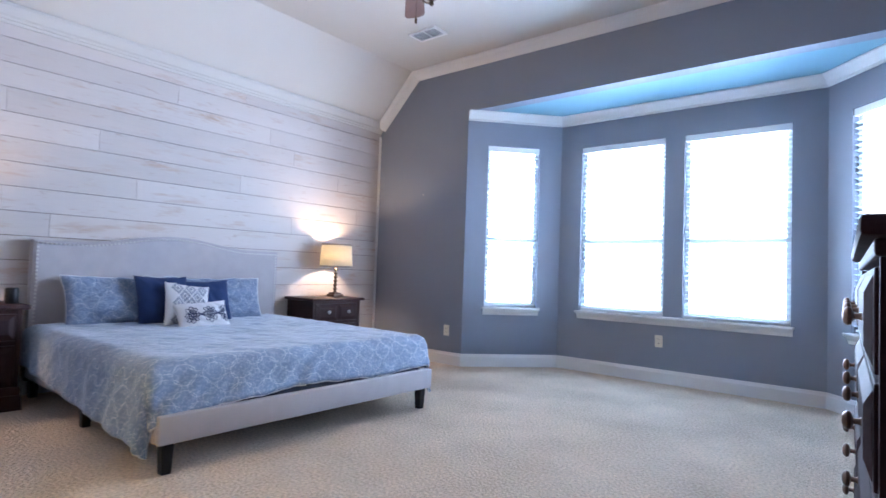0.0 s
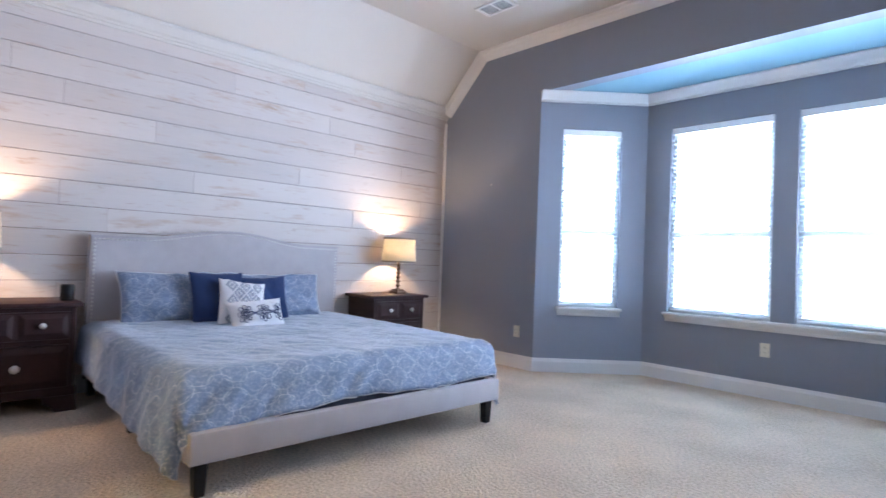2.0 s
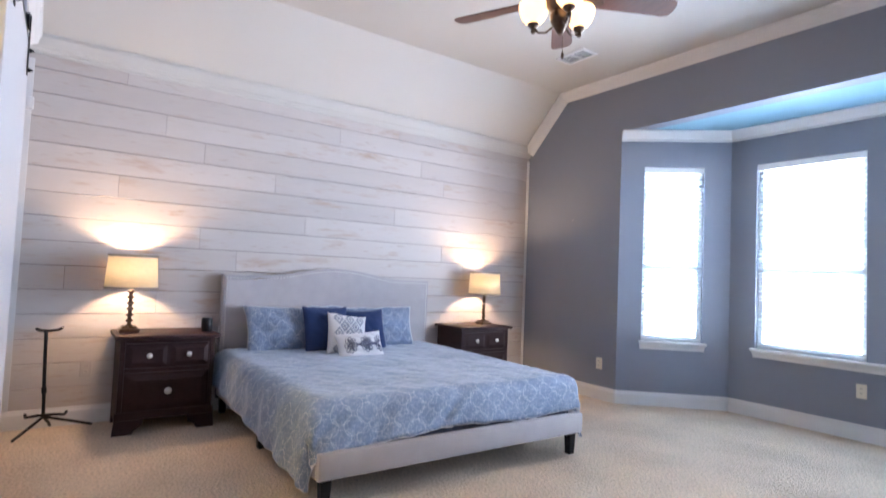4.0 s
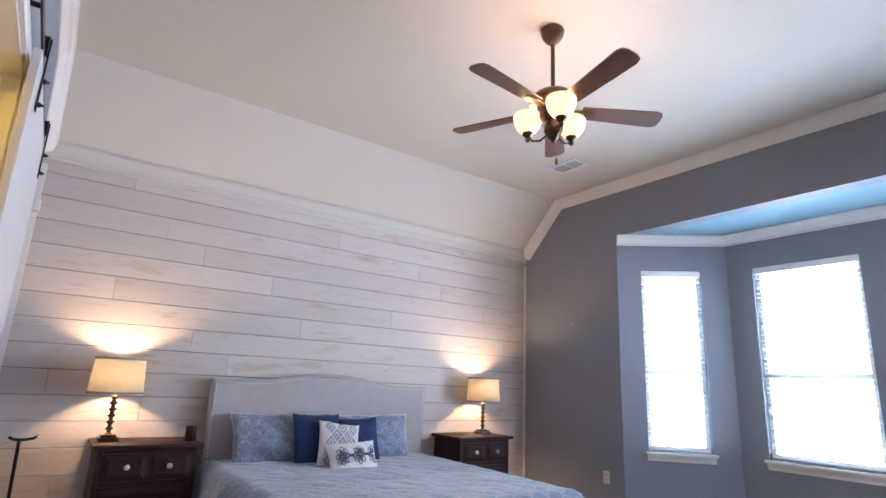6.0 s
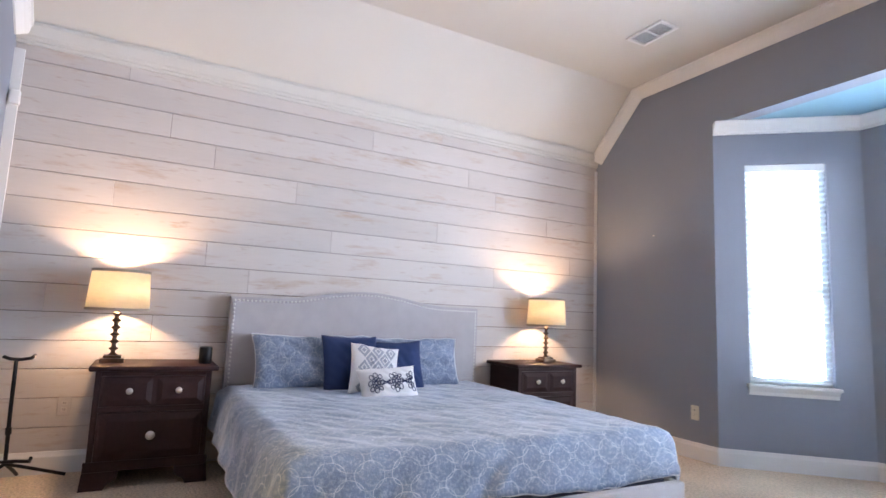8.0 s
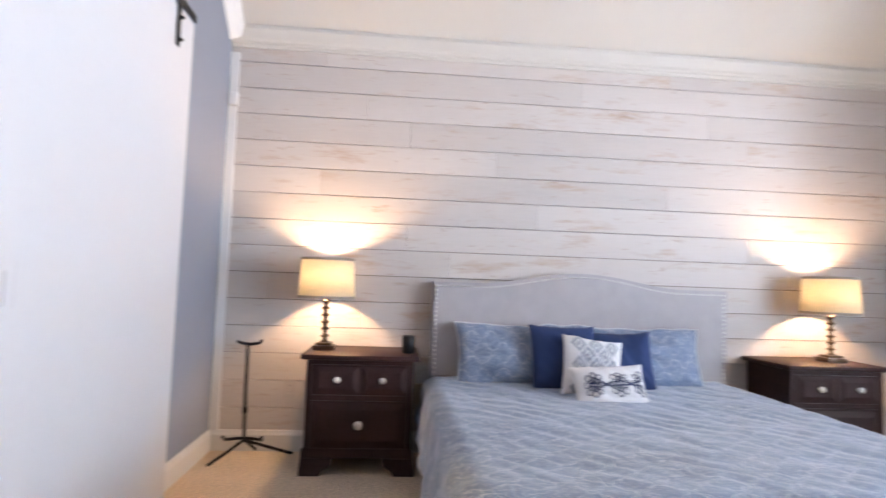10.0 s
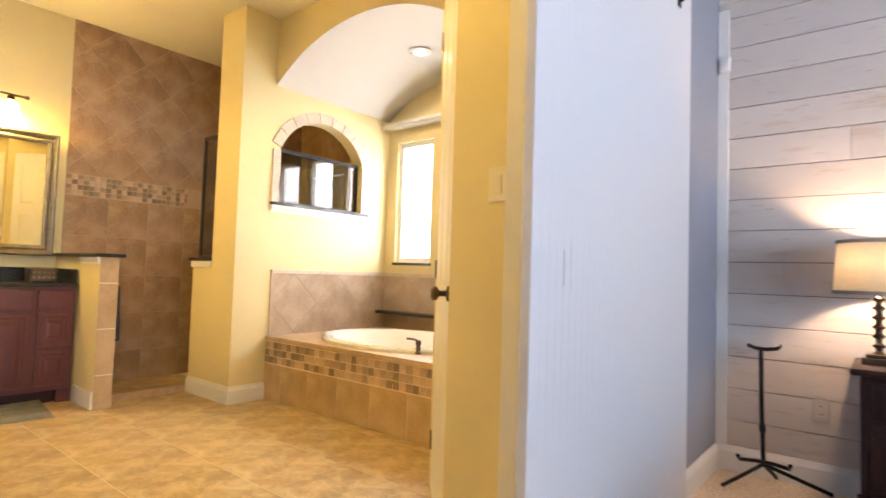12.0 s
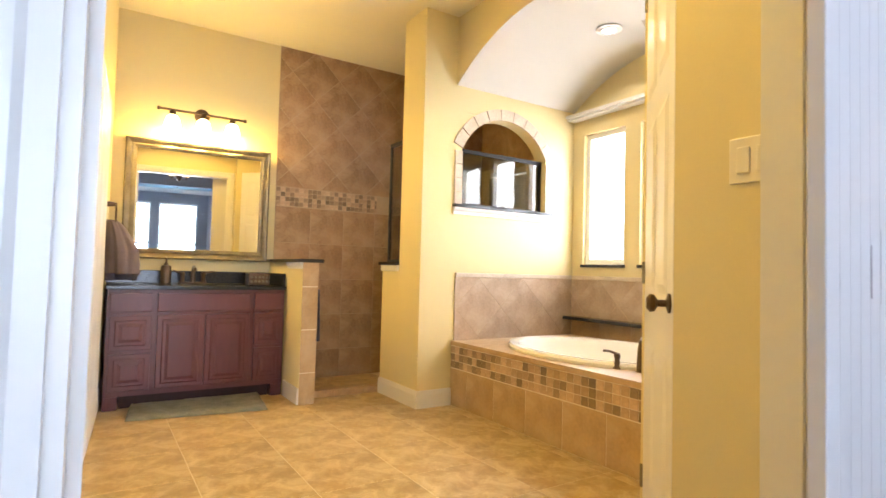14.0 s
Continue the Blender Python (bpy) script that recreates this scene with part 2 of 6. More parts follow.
M_SHAM = quilted("blue_grey_sham", (0.150, 0.200, 0.30), (0.56, 0.60, 0.67), 0.125)
M_PIPING = material("white_piping", (0.66, 0.66, 0.68), 0.85, 0, 0.08, 30, 200, 0.2, 0.002)
M_NAVY = material("navy_cotton", (0.010, 0.030, 0.110), 0.85, 0, 0.14, 8, 300, 0.3, 0.003)
M_WHITEFAB = material("white_cotton", (0.70, 0.69, 0.70), 0.9, 0, 0.05, 10, 300, 0.3, 0.003)
M_NAVYTHREAD = material("navy_embroidery", (0.02, 0.03, 0.09), 0.8)
M_GREYPRINT = material("grey_print", (0.33, 0.35, 0.40), 0.9, 0, 0.15, 20, 300, 0.2, 0.002)
M_SHADE = translucent(material("linen_shade", (0.74, 0.68, 0.57), 0.85, 0, 0.26, 22, 260, 0.2, 0.002, stretch=(1, 1, 3)), (0.95, 0.89, 0.74), 0.7)
M_SHADETRIM = material("shade_trim", (0.30, 0.26, 0.22), 0.85)
M_BULB = glow("bulb_glass", (1.0, 0.72, 0.40), 14)
M_FANGLASS = glow("fan_globe_glass", (1.0, 0.68, 0.35), 2.1)
M_VANGLASS = glow("vanity_shade_glass", (1.0, 0.80, 0.36), 16)
M_CAN = glow("downlight_lens", (1.0, 0.92, 0.78), 7)
M_WINFRAME = material("white_vinyl", (0.75, 0.77, 0.78), 0.4, 0, 0.02)
M_BLIND = translucent(material("white_blind_slat", (0.82, 0.84, 0.85), 0.5, 0, 0.02), (0.8, 0.9, 0.95), 0.45)
M_SHOWERSLAT = material("grey_white_slat", (0.50, 0.54, 0.60), 0.5, 0, 0.03)
M_GLASS = glass("window_glass", (0.96, 0.98, 0.98))
M_SHOWERGLASS = glass("shower_glass", (0.62, 0.60, 0.55))
M_MIRROR = material("mirror_silver", (0.90, 0.89, 0.86), 0.015, 1.0, 0.0, 5, 60, 0)
M_FLOORTILE = stone_tile("floor_tile", (0.35, 0.232, 0.095), (0.60, 0.47, 0.265), 0.09, 0.30, 8.0)
M_WALLTILE = stone_tile("wall_tile", (0.29, 0.175, 0.095), (0.44, 0.315, 0.20), 0.14)
M_TUBTILE = stone_tile("tub_tile", (0.38, 0.255, 0.135), (0.46, 0.345, 0.215), 0.10)
M_MOSAIC = material("mosaic_stone", (0.33, 0.23, 0.15), 0.4, 0, 0.2, 20, 80, 0.05, 0.001, per_piece=0.55)
M_GROUT = material("sand_grout", (0.68, 0.60, 0.46), 0.9, 0, 0.08, 20, 150, 0.1, 0.001)
M_WALLGROUT = material("tan_grout", (0.42, 0.325, 0.225), 0.9, 0, 0.08, 20, 150, 0.1, 0.001)
M_GRANITE = material("dark_granite", (0.020, 0.022, 0.028), 0.18, 0, 0.7, 60, 300, 0.02, 0.001)
M_ACRYLIC = material("white_acrylic", (0.80, 0.79, 0.77), 0.12, 0, 0.02, 3, 40, 0)
M_RUG = material("grey_green_rug", (0.23, 0.225, 0.18), 0.95, 0, 0.3, 16, 200, 1.0, 0.02)
M_TOWEL = material("mauve_towel", (0.15, 0.118, 0.132), 0.95, 0, 0.15, 14, 250, 0.8, 0.006)
M_PLATE = material("switch_plastic", (0.68, 0.63, 0.52), 0.35, 0, 0.02)
M_BLADE = material("walnut_blade", (0.105, 0.036, 0.020), 0.35, 0, 0.3, 5, 40, 0.05, 0.001, stretch=(0.2, 1, 1))
M_LOCK = material("dark_backing", (0.05, 0.045, 0.04), 0.8)
M_OUT = glow("bright_overcast", (0.93, 0.97, 1.0), 9)

# ---- mesh helpers ----


def box(bm, x0, x1, y0, y1, z0, z1, bevel=0.0):
    c = Vector(((x0 + x1) / 2, (y0 + y1) / 2, (z0 + z1) / 2))
    r = bmesh.ops.create_cube(bm, size=1, matrix=Matrix.Translation(c) @ Matrix.Diagonal((abs(x1 - x0), abs(y1 - y0), abs(z1 - z0), 1)))
    if bevel:
        edges = list({e for v in r["verts"] for e in v.link_edges})
        bmesh.ops.bevel(bm, geom=edges, offset=bevel, segments=2, profile=0.5, affect="EDGES")
    return bm


def boxes(*rows, bevel=0.0):
    bm = bmesh.new()
    for r in rows:
        box(bm, *r, bevel=bevel)
    return bm


def turned(bm, profile, at=(0, 0, 0), n=24, axis=None):
    """A lathe-turned shape: profile of (radius, height), about z or about the given axis."""
    turn = Vector((0, 0, 1)).rotation_difference(Vector(axis)).to_matrix() if axis else Matrix.Identity(3)
    rings = []
    for r, z in profile:
        rings.append([bm.verts.new(Vector(at) + turn @ Vector((max(r, 1e-4) * math.cos(2 * math.pi * i / n), max(r, 1e-4) * math.sin(2 * math.pi * i / n), z))) for i in range(n)])
    for a, b in zip(rings, rings[1:]):
        for i in range(n):
            bm.faces.new((a[i], a[(i + 1) % n], b[(i + 1) % n], b[i]))
    bm.faces.new(rings[0][::-1])
    bm.faces.new(rings[-1])
    return bm


def tube(bm, points, radius, n=10):
    """A round bar along points."""
    pts = [Vector(p) for p in points]
    rings = []
    for i, p in enumerate(pts):
        t = (pts[min(i + 1, len(pts) - 1)] - pts[max(i - 1, 0)]).normalized()
        u = t.orthogonal().normalized() if not rings else (last - t * last.dot(t)).normalized()
        last = u
        v = t.cross(u)
        r = radius[i] if isinstance(radius, (list, tuple)) else radius
        rings.append([bm.verts.new(p + r * (math.cos(2 * math.pi * k / n) * u + math.sin(2 * math.pi * k / n) * v)) for k in range(n)])
    for a, b in zip(rings, rings[1:]):
        for i in range(n):
            bm.faces.new((a[i], a[(i + 1) % n], b[(i + 1) % n], b[i]))
    bm.faces.new(rings[0][::-1])
    bm.faces.new(rings[-1])
    return bm


def sweep(bm, pts, up, profile, flip=1):
    """A moulding along a mitred path: profile of (out from the wall, along up)."""
    pts, up = [Vector(p) for p in pts], Vector(up)
    sides = [flip * (b - a).normalized().cross(up).normalized() for a, b in zip(pts, pts[1:])]
    rings = []
    for i, p in enumerate(pts):
        s = sides[0] if i == 0 else sides[-1] if i == len(pts) - 1 else (sides[i - 1] + sides[i]) / (1 + sides[i - 1].dot(sides[i]))
        rings.append([bm.verts.new(p + a * s + b * up) for a, b in profile])
    n = len(profile)
    for a, b in zip(rings, rings[1:]):
        for i in range(n):
            bm.faces.new((a[i], a[(i + 1) % n], b[(i + 1) % n], b[i]))
    bm.faces.new(rings[0][::-1])
    bm.faces.new(rings[-1])
    bmesh.ops.recalc_face_normals(bm, faces=bm.faces)
    return bm


def prism(bm, outline, m, depth):
    """A plate of the outline (x, y) in the plane of the pose m, depth thick along its z."""
    lo = [bm.verts.new(m @ Vector((x, y, 0))) for x, y in outline]
    hi = [bm.verts.new(m @ Vector((x, y, depth))) for x, y in outline]
    bm.faces.new(lo[::-1])
    bm.faces.new(hi)
    k = len(outline)
    for i in range(k):
        bm.faces.new((lo[i], lo[(i + 1) % k], hi[(i + 1) % k], hi[i]))
    bmesh.ops.recalc_face_normals(bm, faces=bm.faces)
    return bm


def smooth(ob, angle=40):
    for p in ob.data.polygons:
        p.use_smooth = True
    ob.data.set_sharp_from_angle(angle=radians(angle))
    return ob


def mesh_of(name, bm, *mats):
    me = bpy.data.meshes.new(name)
    bm.normal_update()
    bm.to_mesh(me)
    bm.free()
    for m in mats:
        me.materials.append(m)
    return me


def part(name, bm, mat, parent=None, label="", soft=False):
    """Links a bmesh as one mesh object under a thing or a part."""
    mats = mat if isinstance(mat, (list, tuple)) else (mat,)
    ob = new(name, mesh_of(name, bm, *mats))
    if parent is not None:
        ob.parent = parent
        # points are given in the thing's own frame
        if parent.parent is not None:
            ob.matrix_parent_inverse = Matrix.Identity(4)
    if label:
        tagged(ob, label)
    if soft:
        smooth(ob)
    return ob


def piece(name, me, parent, m):
    ob = new(name, me)
    ob.parent, ob.matrix_basis = parent, m
    return ob


def thing(name, m, label, category, group=""):
    ob = new(name)
    ob.matrix_basis = m
    ob.empty_display_size = 0.1
    return tagged(ob, label, category, group)


def structure(name, bm, mat, label="", category="", soft=False):
    ob = part(name, bm, mat, None, "", soft)
    return tagged(ob, label or name.split("_")[0], category or name.split("_")[0], kind="structure")


def holed_wall(p0, p1, z0, z1, thick, holes=()):
    """A wall whose inner face runs from p0 to p1 with the room on its right; holes of (s0, s1, z0, z1) go through it. Inner face: material 0, outer: 1."""
    a, b = Vector((*p0, 0)), Vector((*p1, 0))
    t = (b - a).normalized()
    out = -t.cross(Vector((0, 0, 1)))
    length = (b - a).length
    ss = sorted({0, length, *[v for h in holes for v in h[:2]]})
    zs = sorted({z0, z1, *[v for h in holes for v in h[2:]]})
    bm = bmesh.new()
    verts = {}

    def v(i, j, k):
        if (i, j, k) not in verts:
            verts[i, j, k] = bm.verts.new(a + t * ss[i] + out * (thick * k) + Vector((0, 0, zs[j])))
        return verts[i, j, k]

    def solid(i, j):
        if not (0 <= i < len(ss) - 1 and 0 <= j < len(zs) - 1):
            return False
        s, z = (ss[i] + ss[i + 1]) / 2, (zs[j] + zs[j + 1]) / 2
        return not any(h[0] < s < h[1] and h[2] < z < h[3] for h in holes)

    for i in range(len(ss) - 1):
        for j in range(len(zs) - 1):
            if not solid(i, j):
                continue
            bm.faces.new((v(i, j, 0), v(i, j + 1, 0), v(i + 1, j + 1, 0), v(i + 1, j, 0)))
            bm.faces.new((v(i, j, 1), v(i + 1, j, 1), v(i + 1, j + 1, 1), v(i, j + 1, 1))).material_index = 1
            for di, dj, q in ((-1, 0, ((i, j), (i, j + 1))), (1, 0, ((i + 1, j + 1), (i + 1, j))), (0, -1, ((i + 1, j), (i, j))), (0, 1, ((i, j + 1), (i + 1, j + 1)))):
                if not solid(i + di, j + dj):
                    (i0, j0), (i1, j1) = q
                    bm.faces.new((v(i0, j0, 0), v(i0, j0, 1), v(i1, j1, 1), v(i1, j1, 0)))
    bmesh.ops.recalc_face_normals(bm, faces=bm.faces)
    return bm


CROWN = [(0, 0), (0.085, 0), (0.085, -0.014), (0.070, -0.028), (0.052, -0.044), (0.036, -0.066), (0.022, -0.078), (0.022, -0.098), (0, -0.098)]
BASE = [(0, 0), (0.017, 0), (0.017, 0.10), (0.011, 0.116), (0.007, 0.132), (0, 0.132)]
CASING = [(0, 0), (0.018, 0), (0.020, 0.02), (0.014, 0.028), (0.014, 0.055), (0.019, 0.062), (0.019, 0.082), (0, 0.085)]

# ---- the bedroom's shell ----
XW, YN, YS, XE = -4.45, 5.46, 0.545, 0.98
CEIL, SLOPE_Z, SLOPE_X = 3.325, 2.762, -3.89
A, B, C, D = (-3.10, 5.46), (-2.385, 6.25), (0.045, 6.25), (0.76, 5.46)
BAYC = 2.745
DOOR_L, DOOR_R = -1.121, -2.425     # the sliding door's opening
SEAT = 0.64                       # window sills of the bay

floor = structure("floor", boxes((-4.6, 1.2, 0.42, 6.5, -0.12, 0.0), (-0.85, 1.2, -1.5, 0.42, -0.12, 0.0)), M_CARPET, "beige cut-pile carpet", "carpet")
structure("wall_west", holed_wall((XW - 0.018, YS - 0.1), (XW - 0.018, YN), 0, 3.5, 0.14), (M_GAP, M_GREY), "board-clad feature wall", "wall")
structure("wall_north", holed_wall((XW - 0.15, YN), (XE, YN), 0, 3.5, 0.14, ((A[0] - XW + 0.15, D[0] - XW + 0.15, -0.1, BAYC),)), (M_GREY, M_GREY), "slate grey painted wall", "wall")
structure("wall_east", holed_wall((XE, YN + 0.14), (XE, -1.4), 0, 3.5, 0.14), (M_GREY, M_GREY), "slate grey painted wall", "wall")
structure("wall_south", holed_wall((-0.78, YS), (XW - 0.15, YS), 0, 3.5, 0.145, ((-0.78 - DOOR_L, -0.78 - DOOR_R, -0.1, 2.38),)), (M_GREY, M_BATH), "slate grey painted wall with the bathroom opening", "wall")
structure("wall_entry_west", holed_wall((-0.78, -1.4), (-0.78, YS - 0.145), 0, 3.5, 0.12), (M_GREY, M_BATH), "slate grey painted wall", "wall")
structure("wall_entry_south", holed_wall((XE, -1.4), (-0.90, -1.4), 0, 3.5, 0.12), (M_GREY, M_GREY), "slate grey painted wall", "wall")


def window_holes(p0, p1, spans, z0=SEAT, z1=2.39):
    return [(s0, s1, z0, z1) for s0, s1 in spans]


BAY_W = (0.232, 0.815)
BAY_N = ((0.245, 1.12), (1.30, 2.175))
LAB = math.hypot(B[0] - A[0], B[1] - A[1])
BAY_E = (LAB - 0.815, LAB - 0.232)
structure("wall_bay_west", holed_wall(A, B, 0, BAYC, 0.12, window_holes(A, B, (BAY_W,))), (M_GREY, M_TRIM), "slate grey painted bay wall", "wall")
structure("wall_bay_north", holed_wall(B, C, 0, BAYC, 0.12, window_holes(B, C, BAY_N)), (M_GREY, M_TRIM), "slate grey painted bay wall", "wall")
structure("wall_bay_east", holed_wall(C, D, 0, BAYC, 0.12, window_holes(C, D, (BAY_E,))), (M_GREY, M_TRIM), "slate grey painted bay wall", "wall")

bm = bmesh.new()
prism(bm, [(A[0], 5.595), (A[0] - 0.2, 5.70), (B[0] - 0.1, 6.45), (C[0] + 0.1, 6.45), (D[0] + 0.2, 5.70), (D[0], 5.595)], Matrix.Translation((0, 0, BAYC)), 0.10)
structure("ceiling_bay", bm, M_BAYCEIL, "bay ceiling, blue window light put into its colour", "ceiling")
bm = bmesh.new()
prism(bm, [(XW - 0.16, SLOPE_Z - 0.145), (SLOPE_X, CEIL), (1.15, CEIL), (1.15, CEIL + 0.14), (SLOPE_X - 0.06, CEIL + 0.14), (XW - 0.16, SLOPE_Z + 0.05)],
      Matrix.Translation((0, YN + 0.05, 0)) @ Matrix.Rotation(radians(90), 4, "X"), YN + 1.50)
structure("ceiling", bm, M_CEIL, "white ceiling with one sloped side", "ceiling")

# crown mouldings
bm = bmesh.new()
sweep(bm, [(XW, YS, SLOPE_Z - 0.02), (XW, YN, SLOPE_Z - 0.02)], (0, 0, 1), [(0, 0.03), (0.05, 0.07), (0.052, 0.045), (0.044, 0.02), (0.036, -0.015), (0.024, -0.030), (0.022, -0.046), (0.014, -0.050), (0.014, -0.072), (0, -0.072)])
structure("trim_crown_west", bm, M_CEIL, "white crown moulding", "moulding")
bm = bmesh.new()
FLATCROWN = [(0, 0), (0.10, 0), (0.10, 0.010), (0.085, 0.024), (0.060, 0.045), (0.045, 0.066), (0.026, 0.075), (0.022, 0.085), (0, 0.085)]
sweep(bm, [(XW, YN, SLOPE_Z), (SLOPE_X, YN, CEIL), (XE, YN, CEIL)], (0, -1, 0), FLATCROWN, 1)
structure("trim_crown_north", bm, M_TRIM, "white crown moulding following the sloped ceiling", "moulding")
bm = bmesh.new()
sweep(bm, [(XW, YS, SLOPE_Z), (SLOPE_X, YS, CEIL), (-0.78, YS, CEIL)], (0, 1, 0), FLATCROWN, -1)
structure("trim_crown_south", bm, M_TRIM, "white crown moulding following the sloped ceiling", "moulding")
bm = bmesh.new()
sweep(bm, [(*A, BAYC), (*B, BAYC), (*C, BAYC), (*D, BAYC)], (0, 0, 1), CROWN)
structure("trim_crown_bay", bm, M_TRIM, "white crown moulding round the bay", "moulding")
bm = bmesh.new()
sweep(bm, [(DOOR_R - 0.10, YS, 0), (XW, YS, 0), (XW, YN, 0), (*A, 0), (*B, 0), (*C, 0), (*D, 0), (XE, YN, 0), (XE, -1.4, 0), (-0.78, -1.4, 0), (-0.78, YS, 0), (DOOR_L + 0.10, YS, 0)], (0, 0, 1), BASE)
structure("baseboard", bm, M_TRIM, "white baseboard", "baseboard")
structure("trim_corner_north", boxes((XW, XW + 0.012, YN - 0.028, YN, 0.132, 2.63)), M_TRIM, "white corner trim strip", "trim")
structure("trim_corner_south", boxes((XW, XW + 0.014, YS, YS + 0.055, 0.132, 2.63)), M_TRIM, "white corner trim strip", "trim")


# ---- the bathroom's shell ----
BY0, BX1 = YS - 0.145, -0.95      # its north wall's face and the near end of its east wall
NICHE_Y, FAR_Y, WIN_X = -2.58, -4.03, -4.87
TUB_X, COL_X, BCEIL = -3.55, -3.25, 3.10
ALC_Y = -0.62                     # the alcove's near end
SPRING, PEAK = 2.545, 2.875
structure("floor_bath_base", boxes((-5.1, -0.88, FAR_Y - 0.1, 0.42, -0.12, -0.0012)), M_GROUT, "sand grout bed", "floor")
structure("wall_bath_switch", holed_wall((-2.515, 0.10), (-2.515, BY0), 0, 3.3, 0.10), (M_BATH, M_BATH), "tan painted wall", "wall")
structure("wall_bath_closet", holed_wall((-3.105, 0.10), (-2.615, 0.10), 0, 3.3, 0.10), (M_BATH, M_BATH), "tan painted wall", "wall")
structure("wall_bath_hinge", holed_wall((-3.105, -0.455), (-3.105, 0.20), 0, 3.3, 0.10), (M_BATH, M_BATH), "tan painted wall", "wall")
structure("wall_bath_return", holed_wall((-3.65, -0.455), (-3.205, -0.455), 0, 3.3, 0.10), (M_BATH, M_BATH), "tan painted wall", "wall")
structure("wall_bath_jog", holed_wall((TUB_X, ALC_Y), (TUB_X, -0.455), 0, 3.3, 0.10), (M_BATH, M_BATH), "tan painted wall", "wall")
structure("wall_alcove_north", holed_wall((WIN_X - 0.14, ALC_Y), (TUB_X - 0.10, ALC_Y), 0, 3.3, 0.10), (M_BATH, M_BATH), "tan painted alcove wall", "wall")
BW = ((0.26, 0.72), (0.87, 1.33), (1.48, 1.94))
y_w = FAR_Y - 0.14
SHOWER_W = ((0.30, 0.52), (0.64, 0.93))
structure("wall_bath_west", holed_wall((WIN_X, y_w), (WIN_X, ALC_Y), 0, 3.3, 0.14,
          [(NICHE_Y - y_w + a - 0.13, NICHE_Y - y_w + b - 0.13, 1.14, 2.315) for a, b in BW] + [(a, b, 1.70, 2.16) for a, b in SHOWER_W]), (M_BATH, M_TRIM), "tan painted outer wall with windows", "wall")
NX0, NX1, NZ0, NZS, NZT = -3.612, -4.515, 1.572, 2.04, 2.340
structure("wall_niche", holed_wall((COL_X, NICHE_Y), (WIN_X, NICHE_Y), 0, 3.3, 0.12, ((COL_X - NX0, COL_X - NX1, NZ0, NZT),)), (M_BATH, M_WALLTILE), "tan painted wall with an arched opening", "wall")


def arc(n, a0, a1, half, rise, mid):
    """Points of a flat arch from one springing to the other: radius from its half span and rise."""
    r = (half * half + rise * rise) / (2 * rise)
    t = math.asin(min(1, half / r))
    return [(mid + r * math.sin(t * (2 * i / n - 1)), r * math.cos(t * (2 * i / n - 1)) - r * math.cos(t)) for i in range(n + 1)]


# spandrels that round the head of the niche
mid_n, half_n = (NX0 + NX1) / 2, (NX0 - NX1) / 2
pts = arc(16, 0, 0, half_n, NZT - NZS - 0.004, mid_n)
bm = bmesh.new()
for (xa, za), (xb, zb) in zip(pts, pts[1:]):
    prism(bm, [(xa, NZS + za), (xb, NZS + zb), (xb, NZT - 0.001), (xa, NZT - 0.001)], Matrix.Translation((0, NICHE_Y, 0)) @ Matrix.Rotation(radians(90), 4, "X"), 0.12)
structure("trim_niche_head", bm, M_BATH, "tan painted arch head", "arch")
structure("wall_column", boxes((COL_X - 0.12, COL_X, -2.92, NICHE_Y - 0.12, 0, 3.3)), M_BATH, "tan painted pier", "wall")
structure("wall_far", holed_wall((BX1 + 0.12, FAR_Y), (WIN_X - 0.14, FAR_Y), 0, 3.3, 0.12), (M_BATH, M_BATH), "tan painted wall behind the vanity", "wall")
DW0, DW1 = -3.28, -2.45           # the doorway in the east wall
EAST_TURN = 3.6                   # the east wall stands a little out of square


def east(y):
    """Where the east wall's face stands at y."""
    return BX1 + math.tan(radians(EAST_TURN)) * (y - BY0)


structure("wall_bath_east", holed_wall((BX1, BY0), (east(FAR_Y), FAR_Y), 0, 3.3, 0.12), (M_BATH, M_BATH), "tan painted wall", "wall")
structure("ceiling_bath", boxes((TUB_X, BX1 + 0.1, FAR_Y - 0.1, BY0 + 0.02, BCEIL, BCEIL + 0.1), (WIN_X - 0.1, TUB_X, FAR_Y - 0.1, NICHE_Y - 0.12, BCEIL, BCEIL + 0.1)), M_BATHCEIL, "cream bathroom ceiling", "ceiling")
# arched header and barrel vault over the tub
mid_a, half_a = (NICHE_Y + ALC_Y) / 2, (ALC_Y - NICHE_Y) / 2
pts = arc(28, 0, 0, half_a, PEAK - SPRING, mid_a)
bm = bmesh.new()
for (ya, za), (yb, zb) in zip(pts, pts[1:]):
    q = [bm.verts.new(p) for p in ((TUB_X, ya, SPRING + za), (TUB_X, yb, SPRING + zb), (TUB_X, yb, BCEIL + 0.02), (TUB_X, ya, BCEIL + 0.02))]
    bm.faces.new(q)
    q2 = [bm.verts.new(p) for p in ((TUB_X - 0.1, ya, SPRING + za + 0.004), (TUB_X - 0.1, yb, SPRING + zb + 0.004), (TUB_X - 0.1, yb, BCEIL + 0.02), (TUB_X - 0.1, ya, BCEIL + 0.02))]
    bm.faces.new(q2[::-1])
structure("wall_arch_header", bm, M_BATH, "tan painted header with a flat arch", "wall")
bm = bmesh.new()
for (ya, za), (yb, zb) in zip(pts, pts[1:]):
    prism(bm, [(ya, SPRING + za), (yb, SPRING + zb), (yb, SPRING + zb + 0.08), (ya, SPRING + za + 0.08)], Matrix(((0, 0, -1, TUB_X - 0.001), (1, 0, 0, 0), (0, 1, 0, 0), (0, 0, 0, 1))), TUB_X - WIN_X + 0.1)
